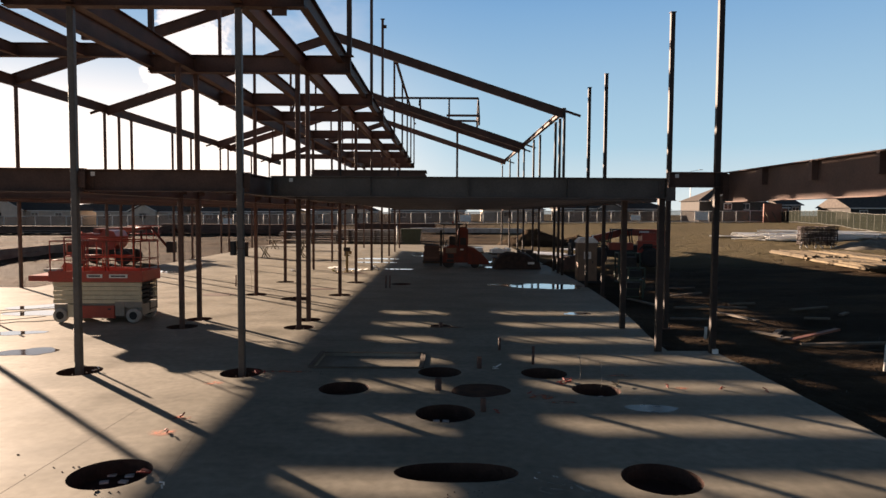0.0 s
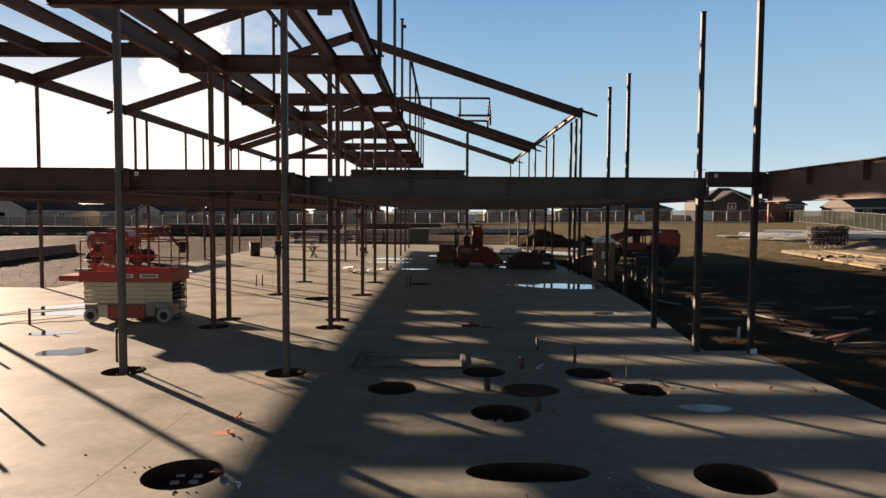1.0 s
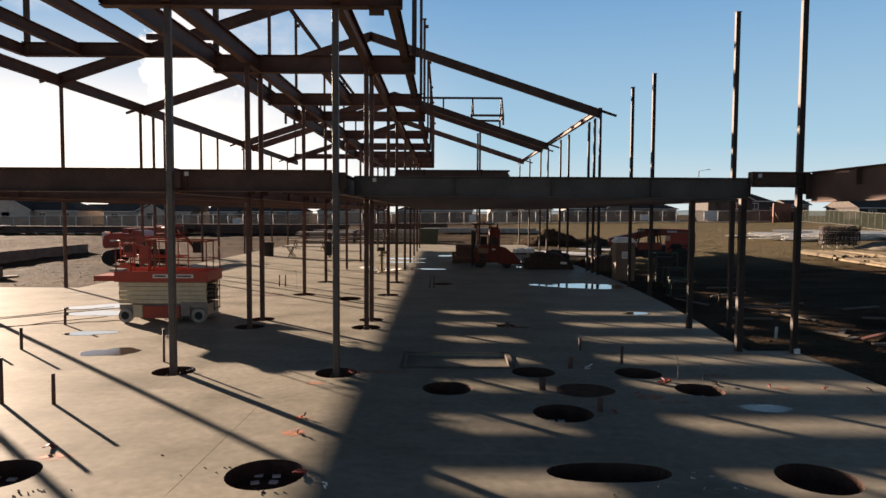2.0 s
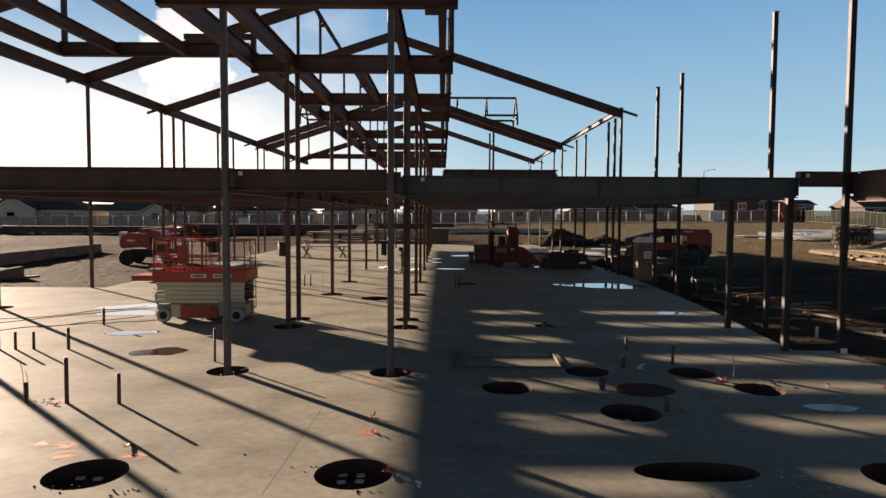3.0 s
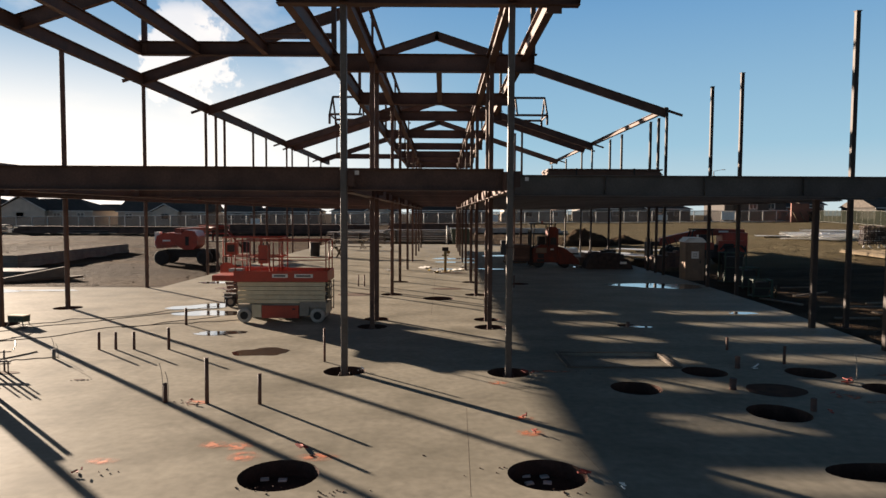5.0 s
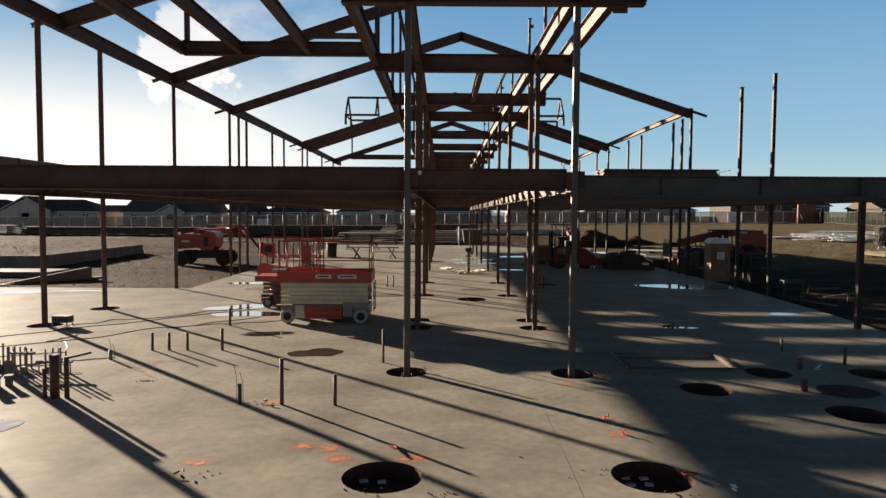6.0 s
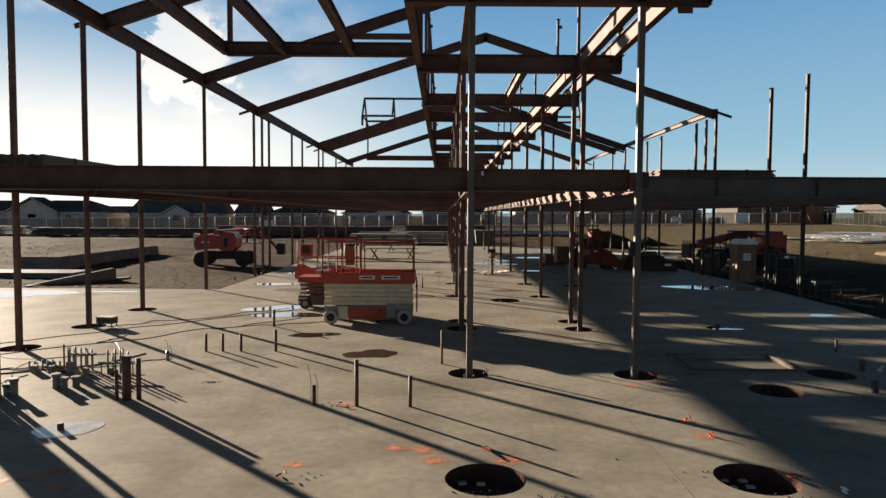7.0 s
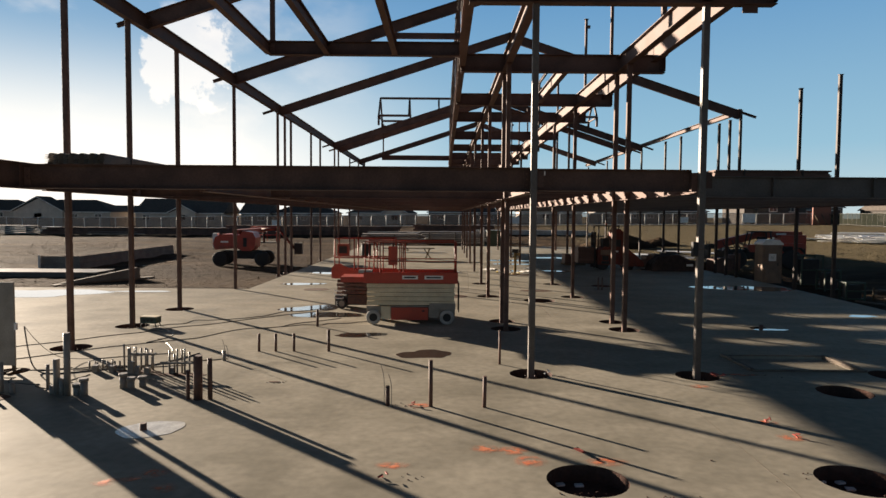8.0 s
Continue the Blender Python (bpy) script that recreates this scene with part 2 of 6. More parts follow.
M_FABRIC = material("fence_mesh_screen", (0.2, 0.165, 0.14), (0.14, 0.115, 0.10), 0.8, scale=1, fine=20, bump=0.002)
M_SLAT = material("tan_fence_slats", (0.02, 0.022, 0.016), (0.014, 0.016, 0.012), 0.8, scale=1, fine=20, bump=0.002, spec=0.02)
M_MARK = material("orange_marking_paint", (0.75, 0.16, 0.05), (0.6, 0.2, 0.09), 0.7, scale=6, fine=40, bump=0)
M_CLAY = material("grey_house_siding", (0.52, 0.45, 0.38), (0.44, 0.38, 0.32), 0.7, scale=1, fine=10, bump=0.003, vary=0.25, spec=0.15)
M_ROOF = material("asphalt_shingle", (0.09, 0.076, 0.067), (0.062, 0.053, 0.047), 0.9, scale=2, fine=14, bump=0.01, vary=0.3, spec=0.08)
M_PALE = material("pale_house_siding", (0.21, 0.195, 0.178), (0.17, 0.158, 0.144), 0.7, scale=1, fine=10, bump=0.003, vary=0.2, spec=0.15)
M_TAUPE = material("dark_taupe_siding", (0.075, 0.066, 0.06), (0.058, 0.052, 0.047), 0.75, scale=1, fine=10, bump=0.003, vary=0.15, spec=0.1)
M_GLASS = material("dark_window_glass", (0.03, 0.035, 0.04), (0.02, 0.024, 0.03), 0.12, scale=1, fine=10, bump=0)
M_WATER = material("standing_water", (0.06, 0.048, 0.04), (0.045, 0.037, 0.031), 0.04, scale=2, fine=10, bump=0)
# Blue of the reflected sky is put into this damp film's base colour.
M_DAMP = material("sky_tinted_damp_film", (0.06, 0.065, 0.085), (0.045, 0.05, 0.065), 0.3, scale=2, fine=10, bump=0, spec=0.25)
# Pale base colour stands for the white sky mirrored in this puddle.
M_SKYFILM = material("pale_sky_reflection_film", (0.55, 0.54, 0.52), (0.42, 0.41, 0.39), 0.2, scale=5, fine=30, bump=0.002)
M_MUD = material("muddy_standing_water", (0.05, 0.022, 0.015), (0.035, 0.016, 0.012), 0.05, scale=2, fine=10, bump=0)
M_BROWNHOUSE = material("red_brown_siding", (0.28, 0.1, 0.06), (0.2, 0.075, 0.05), 0.7, scale=1, fine=10, bump=0.003)
M_SHEET = material("grey_deck_sheet", (0.3, 0.265, 0.235), (0.22, 0.195, 0.175), 0.6, metal=0.0, scale=2, fine=30, bump=0.001)
# Darker timber tone than M_WOOD.
M_FORM = material("dark_form_timber", (0.14, 0.108, 0.08), (0.095, 0.072, 0.055), 0.85, scale=4, fine=30, bump=0.004)
M_RED = material("dull_red_machine_paint", (0.34, 0.045, 0.018), (0.2, 0.03, 0.014), 0.5, scale=2, fine=40, bump=0.001)
M_TARP = material("dark_brown_tarpaulin", (0.055, 0.036, 0.03), (0.03, 0.021, 0.018), 0.75, scale=5, fine=30, bump=0.01, spec=0.2)
# Red with the forklift's shade put into the colour; the jib shares it.
M_DULLRED = material("shade_dark_red_paint", (0.17, 0.03, 0.016), (0.085, 0.022, 0.014), 0.6, scale=3, fine=40, bump=0.002, spec=0.3)
M_GREEN = material("green_equipment_paint", (0.032, 0.055, 0.035), (0.022, 0.038, 0.026), 0.6, scale=3, fine=30, bump=0.001)
M_FILM = material("clear_plastic_film", (0.7, 0.72, 0.75), (0.6, 0.62, 0.65), 0.15, scale=8, fine=40, bump=0.002)
M_FILM.node_tree.nodes["Principled BSDF"].inputs["Alpha"].default_value = 0.35
M_RAG = material("red_ribbon", (0.36, 0.05, 0.03), (0.25, 0.04, 0.03), 0.7, scale=6, fine=50, bump=0.002)

M_CAST = material("grey_precast_concrete", (0.2, 0.18, 0.16), (0.14, 0.125, 0.11), 0.85, scale=1.5, fine=18, bump=0.004, spec=0.2)
M_GRAVEL = material("pale_gravel", (0.24, 0.21, 0.175), (0.14, 0.122, 0.1), 0.95, scale=2.0, fine=16, bump=0.06, spec=0.1)
M_CRACK = material("hairline_crack", (0.2, 0.17, 0.135), (0.15, 0.125, 0.1), 0.9, scale=5, fine=40, bump=0, spec=0.1)

# sprayed paint covers the slab only in specks
_n, _l = M_MARK.node_tree.nodes, M_MARK.node_tree.links
_fleck = _n.new("ShaderNodeTexNoise")
_fleck.inputs["Scale"].default_value, _fleck.inputs["Detail"].default_value = 9.0, 8.0
_cut = _n.new("ShaderNodeMapRange")
_cut.inputs["From Min"].default_value, _cut.inputs["From Max"].default_value, _cut.inputs["To Max"].default_value = 0.38, 0.6, 0.8
_l.new(_n["Texture Coordinate"].outputs["Object"], _fleck.inputs["Vector"])
_l.new(_fleck.outputs["Fac"], _cut.inputs["Value"])
_place, _ball, _soft = _n.new("ShaderNodeMapping"), _n.new("ShaderNodeTexGradient"), _n.new("ShaderNodeMath")
_place.inputs["Location"].default_value, _place.inputs["Scale"].default_value = (-1, -1, 0), (2, 2, 0)
_ball.gradient_type, _soft.operation = "SPHERICAL", "MULTIPLY"
_l.new(_n["Texture Coordinate"].outputs["Generated"], _place.inputs["Vector"])
_l.new(_place.outputs["Vector"], _ball.inputs["Vector"])
_edge = _n.new("ShaderNodeMapRange")
_edge.interpolation_type = "SMOOTHSTEP"
_edge.inputs["From Max"].default_value = 0.75
_l.new(_ball.outputs["Fac"], _edge.inputs["Value"])
_l.new(_edge.outputs["Result"], _soft.inputs[0])
_l.new(_cut.outputs["Result"], _soft.inputs[1])
_l.new(_soft.outputs["Value"], _n["Principled BSDF"].inputs["Alpha"])
# open mesh of the fences
M_MARK.node_tree.nodes["Principled BSDF"].inputs["Alpha"].default_value = 0.55
M_WATER.node_tree.nodes["Principled BSDF"].inputs["Coat Weight"].default_value = 1.0
M_SLAT.node_tree.nodes["Principled BSDF"].inputs["Alpha"].default_value = 0.6
M_FABRIC.node_tree.nodes["Principled BSDF"].inputs["Alpha"].default_value = 0.38


# ---------------------------------------------------------------- builders
def add_box(bm, x0, y0, z0, x1, y1, z1, m=None):
    c = [bm.verts.new(p) for p in ((x0, y0, z0), (x1, y0, z0), (x1, y1, z0), (x0, y1, z0), (x0, y0, z1), (x1, y0, z1), (x1, y1, z1), (x0, y1, z1))]
    if m is not None:
        for v in c:
            v.co = m @ v.co
    for f in ((0, 3, 2, 1), (4, 5, 6, 7), (0, 1, 5, 4), (1, 2, 6, 5), (2, 3, 7, 6), (3, 0, 4, 7)):
        bm.faces.new([c[i] for i in f])
    return c


def add_tube(bm, a, b, r, seg=10, r2=None, cap=True):
    a, b = Vector(a), Vector(b)
    r2 = r if r2 is None else r2
    q = (b - a).to_track_quat("Z", "Y").to_matrix()
    rings = []
    for p, rad in ((a, r), (b, r2)):
        rings.append([bm.verts.new(p + q @ Vector((rad * math.cos(2 * math.pi * i / seg), rad * math.sin(2 * math.pi * i / seg), 0))) for i in range(seg)])
    for i in range(seg):
        f = bm.faces.new((rings[0][i], rings[0][(i + 1) % seg], rings[1][(i + 1) % seg], rings[1][i]))
        f.smooth = True
    if cap:
        bm.faces.new(rings[0][::-1])
        bm.faces.new(rings[1])


def add_prism(bm, outline, y0, y1, axis="y"):
    """Extrudes an outline of (u, z) pairs along y (or x)."""
    put = (lambda u, d, z: (u, d, z)) if axis == "y" else (lambda u, d, z: (d, u, z))
    a = [bm.verts.new(put(u, y0, z)) for u, z in outline]
    b = [bm.verts.new(put(u, y1, z)) for u, z in outline]
    k = len(outline)
    for i in range(k):
        bm.faces.new((a[i], a[(i + 1) % k], b[(i + 1) % k], b[i]))
    bm.faces.new(a[::-1])
    bm.faces.new(b)


def bevelled(bm, w=0.01, seg=1):
    bmesh.ops.bevel(bm, geom=[e for e in bm.edges if len(e.link_faces) == 2 and e.calc_face_angle(0) > 0.6], offset=w, segments=seg, affect="EDGES", clamp_overlap=True)
    return bm


def mesh_of(name, bm, mat):
    bmesh.ops.recalc_face_normals(bm, faces=bm.faces)
    me = bpy.data.meshes.new(name)
    bm.to_mesh(me)
    bm.free()
    me.materials.append(mat)
    return me


def part(name, bm, mat, parent=None, label=""):
    ob = new(name, mesh_of(name, bm, mat))
    if parent is not None:
        ob.parent = parent
    if label:
        ob["label"] = label
    return ob


def thing(name, label, category, m=None, group="", kind=""):
    ob = new(name)
    ob.empty_display_size = 0.2
    if m is not None:
        ob.matrix_basis = m
    return tagged(ob, label, category, group, kind)


def solid(name, bm, mat, label, category="", group="", kind="", m=None):
    ob = part(name, bm, mat)
    if m is not None:
        ob.matrix_basis = m
    return tagged(ob, label, category, group, kind)


def add_i(bm, length, depth, width, tf=0.018, tw=0.012, m=None):
    """A rolled steel section along +x with its top at z = 0."""
    add_box(bm, 0, -width / 2, -tf, length, width / 2, 0, m)
    add_box(bm, 0, -tw / 2, -depth + tf, length, tw / 2, -tf, m)
    add_box(bm, 0, -width / 2, -depth, length, width / 2, -depth + tf, m)


def beam(a, b, depth, width, label, group, name="steel_beam", stiff=0, ends=True, mat=None, short=False):
    """A wide-flange beam from a to b (centre of its top), with end plates and web stiffeners as parts."""
    a, b = Vector(a), Vector(b)
    d = b - a
    L = d.length
    x = d.normalized()
    y = Vector((0, 0, 1)).cross(x).normalized()
    z = x.cross(y)
    m = Matrix((x, y, z)).transposed().to_4x4()
    m.translation = a
    mat = mat or M_STEEL
    ob = thing(name, label, "steel beam", m, group)
    bm = bmesh.new()
    add_i(bm, L, depth, width)
    part("section", bm, mat, ob)
    if ends:
        for u in (0.0, L - 0.012):
            bm = bmesh.new()
            add_box(bm, u, -width * 0.55, -depth * 0.9, u + 0.012, width * 0.55, -depth * 0.05)
            part("end_plate", bm, mat, ob)
    if ends and a.y < 20 and abs(x.x) > 0.9:
        for u in (0.03, L - 0.15):
            bm = bmesh.new()
            add_box(bm, u, -0.02, -depth * 0.85, u + 0.12, -0.0065, -depth * 0.12)
            tab = part("shear_tab", bm, mat, ob)
            for k in range(3):
                bm = bmesh.new()
                zc = -depth * (0.25 + 0.23 * k)
                add_tube(bm, (u + 0.06, -0.04, zc), (u + 0.06, -0.02, zc), 0.016, 6)
                part("bolt", bm, M_RUST, tab)
    for i in range(stiff):
        u = L * (i + 1) / (stiff + 1)
        bm = bmesh.new()
        add_box(bm, u, -width * 0.46, -depth * (0.55 if short else 1.0) + 0.02, u + (0.09 if short else 0.012), width * 0.46, -0.02)
        part("cleat" if short else "stiffener", bm, mat, ob)
    return ob


def column(x, y, top, side, group, label="", cleats=(), mat=None, tube=False):
    """A wide-flange or square tube column from below the slab up, with base plate, bolts, cap plate and cleats."""
    ob = thing("steel_column", label or ("brown primed square tube steel column standing on the slab" if tube else "brown primed wide-flange steel column standing on the slab"), "steel column", pose(x, y, -0.16), group)
    h, s = top + 0.16, side / 2
    bm = bmesh.new()
    if tube:
        r = 0.018
        ring = [(sx * (s - r) + r * math.cos(a), sy * (s - r) + r * math.sin(a)) for sx, sy, q in ((1, 1, 0), (-1, 1, 1), (-1, -1, 2), (1, -1, 3)) for a in [math.pi / 2 * (q + k / 3) for k in range(4)]]
        lo, hi = [bm.verts.new((u, v, 0.02)) for u, v in ring], [bm.verts.new((u, v, h)) for u, v in ring]
        for i in range(len(ring)):
            bm.faces.new((lo[i], lo[(i + 1) % len(ring)], hi[(i + 1) % len(ring)], hi[i]))
    else:
        add_box(bm, -s, -s, 0.02, s, -s + 0.016, h)
        add_box(bm, -0.006, -s + 0.016, 0.02, 0.006, s - 0.016, h)
        add_box(bm, -s, s - 0.016, 0.02, s, s, h)
    part("shaft", bm, mat or M_COL, ob)
    bm = bmesh.new()
    add_box(bm, -s * 1.9, -s * 1.9, 0, s * 1.9, s * 1.9, 0.02)
    part("base_plate", bm, M_STEEL, ob)
    for u, v in ((-1.5, -1.5), (1.5, -1.5), (1.5, 1.5), (-1.5, 1.5)):
        bm = bmesh.new()
        add_tube(bm, (u * s, v * s, 0.02), (u * s, v * s, 0.12), 0.012, 6)
        part("anchor_bolt", bm, M_RUST, ob)
    bm = bmesh.new()
    add_box(bm, -s * 1.25, -s * 1.25, h, s * 1.25, s * 1.25, h + 0.018)
    part("cap_plate", bm, M_STEEL, ob)
    for zc in cleats:
        bm = bmesh.new()
        add_box(bm, s, -0.006, zc + 0.16 - 0.3, s + 0.13, 0.006, zc + 0.16)
        part("cleat", bm, M_STEEL, ob)
    return ob


# ---------------------------------------------------------------- ground and slab
CX = -5.4                                   # centre line of the building
XL, XR = -16.7, 5.95                        # eave lines
XA, XB = -6.93, -3.82                       # inner column lines


def ground_height(x, y):
    dx, dy = max(-24.0 - x, x - 8.0, 0.0), max(-20.0 - y, y - 63.0, 0.0)
    d = math.hypot(dx, dy)
    up = (1.4 + min(max(0.0165 * x, -1.2), 0.0) + min(max(0.0105 * x, 0.0), 0.6)) * min(max((d - 4.0) / 45.0, 0.0), 1.0)
    rough = 0.10 * noise.noise((x * 0.16, y * 0.16, 0.3)) + 0.04 * noise.noise((x * 0.6, y * 0.6, 1.7)) + 0.035 * noise.noise((x * 1.5 + 0.4 * y, y * 1.1, 4.2))
    ruts = 0.5 * (x + 26) + 0.9 * (y - 40) + 1.5 * noise.noise((x * 0.09, y * 0.09, 7.1))
    rough += 0.05 * math.sin(ruts * 2.1) * max(noise.noise((x * 0.12, y * 0.12, 9.3)) + 0.35, 0.0) + 0.05 * noise.noise((x * 2.9, y * 2.9, 2.2))
    return -0.24 + up + rough * min(d / 3.0 + 0.25, 1.0) * (1.0 if d < 300 else 0.0)


def spaced(lo, hi, step, far, grow=1.22):
    out = [lo + i * step for i in range(int((hi - lo) / step) + 1)]
    s = step
    while out[-1] < far:
        s *= grow
        out.append(out[-1] + s)
    s, head = step, [lo]
    while head[-1] > -far:
        s *= grow
        head.append(head[-1] - s)
    return head[:0:-1] + out


bm = bmesh.new()
gx, gy = spaced(-44, 36, 0.34, 2600, 1.14), spaced(6, 66, 0.34, 2600, 1.14)
rows = [[bm.verts.new((x, y, ground_height(x, y))) for x in gx] for y in gy]
for j in range(len(gy) - 1):
    for i in range(len(gx) - 1):
        bm.faces.new((rows[j][i], rows[j][i + 1], rows[j + 1][i + 1], rows[j + 1][i])).smooth = True
ground = solid("ground", bm, M_DIRT, "bare brown graded soil round the slab", "ground", kind="structure")

# crumbled clods strewn over the soil
rnd = random.Random(5)
bm = bmesh.new()
for k in range(5200):
    if k < 3400:
        x, y = rnd.uniform(-46, -16.8), 26.5 + 36 * rnd.random() ** 1.4
    else:
        x, y = 6.6 + 26 * rnd.random() ** 1.5, rnd.uniform(8, 62)
    r = 0.012 + 0.06 * rnd.random() ** 6
    c = Vector((x, y, ground_height(x, y)))
    v = [bm.verts.new(c + r * Vector(d) * rnd.uniform(0.7, 1.3)) for d in ((1, 0.2, 0), (-0.3, 1, 0), (-1, -0.4, 0), (0.3, -1, 0), (0.1, 0, 0.8), (0, 0.1, -0.8))]
    for a, b in ((0, 1), (1, 2), (2, 3), (3, 0)):
        bm.faces.new((v[a], v[b], v[4]))
        bm.faces.new((v[b], v[a], v[5]))
solid("soil_clods", bm, M_DIRT, "crumbled brown clods strewn over the soil", "soil", kind="stuff")

# round block-outs left open in the slab: centre and radius
# (-16.62, 12.3) is added for a dark ellipse at the power board.
HOLES = [(XA, 12.42, 0.40), (XB, 12.36, 0.40), (XA, 17.35, 0.40), (XB, 17.35, 0.40), (XA, 18.6, 0.36), (XB, 18.6, 0.36),
         (XA, 24.3, 0.42), (XB, 24.3, 0.42), (XA, 28.8, 0.40), (XB, 28.8, 0.40), (XL - 0.05, 14.5, 0.42), (-16.62, 12.3, 0.3), (XL - 0.05, 17.35, 0.42), (XL - 0.05, 20.45, 0.42),
         (-3.86, 7.5, 0.46), (-6.95, 7.45, 0.46), (-1.71, 11.3, 0.44), (-0.05, 12.5, 0.42), (0.05, 9.9, 0.46),
         (1.95, 12.45, 0.44), (2.68, 11.28, 0.42), (2.55, 7.45, 0.46), (-0.05, 17.7, 0.28), (-5.2, 23.2, 0.55), (-1.8, 28.2, 0.45)]
PIT = [(-2.55, 12.8), (-0.45, 12.8), (-0.45, 14.15), (-2.55, 14.15)]
SLOT = [(0.17 + 0.74 * math.copysign(abs(math.cos(a)) ** 0.8, math.cos(a)), 7.6 + 0.3 * math.sin(a)) for a in [2 * math.pi * i / 24 for i in range(24)]]
EDGE = [(6.1, -16), (6.1, 14.6), (5.05, 14.6), (5.2, 16.4), (5.5, 18.8), (5.8, 22), (6.15, 29), (6.2, 64), (-16.3, 64), (-16.3, 26.1), (-27.0, 26.1), (-27.0, -16)]
bm = bmesh.new()
loops, edges = [], []
for outline in [EDGE] + [[(x + r * math.cos(2 * math.pi * i / 28), y + r * math.sin(2 * math.pi * i / 28)) for i in range(28)] for x, y, r in HOLES] + [SLOT, PIT]:
    vs = [bm.verts.new((x, y, 0)) for x, y in outline]
    edges += [bm.edges.new((vs[i], vs[(i + 1) % len(vs)])) for i in range(len(vs))]
    loops.append(vs)
bmesh.ops.triangle_fill(bm, use_beauty=True, edges=edges, normal=(0, 0, 1))
for vs in loops:
    deep = -0.5 if vs is loops[0] else -0.06 if len(vs) == 4 else -0.2
    low = [bm.verts.new((v.co.x, v.co.y, deep)) for v in vs]
    for i in range(len(vs)):
        j = (i + 1) % len(vs)
        bm.faces.new((vs[i], vs[j], low[j], low[i]))
    if vs is not loops[0]:
        bm.faces.new(low)
slab = solid("slab", bm, M_CONC, "broad pale concrete floor slab with round block-outs", "slab", kind="structure")
me = slab.data
me.materials.append(M_PIT)
for p in me.polygons:
    # Walls get the dark fill colour too, painting in the holes' shade.
    if -0.22 < p.center.z < -0.08:
        p.material_index = 1

# saw-cut joints
for x0, y0, x1, y1 in ((-5.4, 19.3, -5.4, 63), (-16, 37.6, 6, 37.6), (-3.3, 15.6, 5.0, 15.6), (-16, 44.2, 6, 44.2)):
    bm = bmesh.new()
    add_box(bm, x0 - 0.003, y0 - 0.003, -0.02, x1 + 0.003, y1 + 0.003, 0.0015)
    solid("slab_joint", bm, M_PIT, "narrow dark saw-cut joint in the slab", "joint", kind="structure")

# faint hairlines where pours and cuts meet
for x0, y0, x1, y1, w in ((-4.70, 10.1, -4.77, 6.9, 0.003), (-3.4, 8.9, -3.1, 6.9, 0.002)):
    run = Vector((x1 - x0, y1 - y0, 0))
    bm = bmesh.new()
    add_box(bm, 0, -w, -0.01, run.length, w, 0.0012, pose(x0, y0, 0, 0, 0, math.degrees(math.atan2(run.y, run.x))))
    solid("slab_joint", bm, M_CRACK, "faint hairline crack across the slab", "joint", kind="structure")

# ---------------------------------------------------------------- columns
G_EAVE, G_IN, G_RIGHT = "columns along the far eave", "columns along the nave", "columns along the open eave"
for y in (14.5, 17.35, 20.45, 26.05, 32.8, 34.25, 35.6, 40.95, 43.95, 49.7, 51.5, 57.7, 63.6):
    column(XL - (0.05 if y < 21 else 0.09), y, 7.9, 0.115, G_EAVE, cleats=(3.8,), tube=True)
for y in (17.35, 18.6, 24.3, 28.8, 35.1, 41.0, 46.5, 52.0, 57.5):
    for x in (XA, XB):
        column(x, y, 6.88, 0.12, G_IN, cleats=(3.8,), tube=True)
for x in (XA, XB):
    column(x, 12.4, 6.86, 0.12, G_IN, "tall grey square tube steel column set in a round block-out", cleats=(3.8,), mat=M_GREYSTEEL, tube=True)
FREE = {14.4: 5.97, 18.4: 6.29, 24.8: XR + 0.11, 27.4: XR + 0.06}      # columns not yet tied to the eave
for y, top in ((14.4, 9.6), (18.4, 8.6), (24.8, 8.27), (27.4, 8.26), (32.7, 8.2), (33.9, 7.9), (35.2, 7.9), (40.8, 7.9), (43.6, 7.9), (48.8, 7.9), (52.4, 7.9), (59.0, 7.9), (66.6, 7.9)):
    column(FREE.get(y, XR), y, top, 0.125, G_RIGHT, "dark square tube steel column, its top still free" if y < 30 else "", cleats=(3.8,), mat=M_DARKCOL, tube=True)
for y in (14.55, 17.5):
    column(4.82, y, 3.4, 0.14, "short posts under the low frame", "short square tube steel post under the low frame", mat=M_DARKCOL, tube=True)

# ---------------------------------------------------------------- low frame
G_LOW = "beams of the low frame"
LT = 3.8
T_LOW = "red-brown primed wide-flange beam of the low frame"
beam((XL + 0.1, 12.75, LT + 0.08), (XA, 12.75, LT + 0.08), 0.46, 0.2, T_LOW, G_LOW)
front = beam((XA + 0.03, 12.75, LT + 0.06), (XB - 0.1, 12.75, LT + 0.06), 0.42, 0.2, T_LOW, G_LOW)


def tag_on(ob, u):
    bm = bmesh.new()
    add_box(bm, u, -0.112, -0.13, u + 0.08, -0.108, -0.05)
    part("tag", bm, M_WHITE, ob, "small white paper tag")


tag_on(front, 0.14)
beam((XL - 0.03, -8, LT + 0.12), (XL - 0.03, 13.6, LT + 0.12), 0.5, 0.2, "deep wide-flange edge beam of the low frame", G_LOW, ends=False)
right_front = beam((XB + 0.1, 14.3, LT + 0.04), (4.82, 14.3, LT + 0.04), 0.44, 0.2, "bare grey wide-flange beam of the low frame", G_LOW, stiff=3, mat=M_GREYSTEEL)
right_end = beam((4.9, 14.4, LT + 0.18), (XR + 0.2, 14.4, LT + 0.18), 0.33, 0.2, T_LOW, G_LOW)
tag_on(right_front, 0.4)
tag_on(right_end, 0.12)
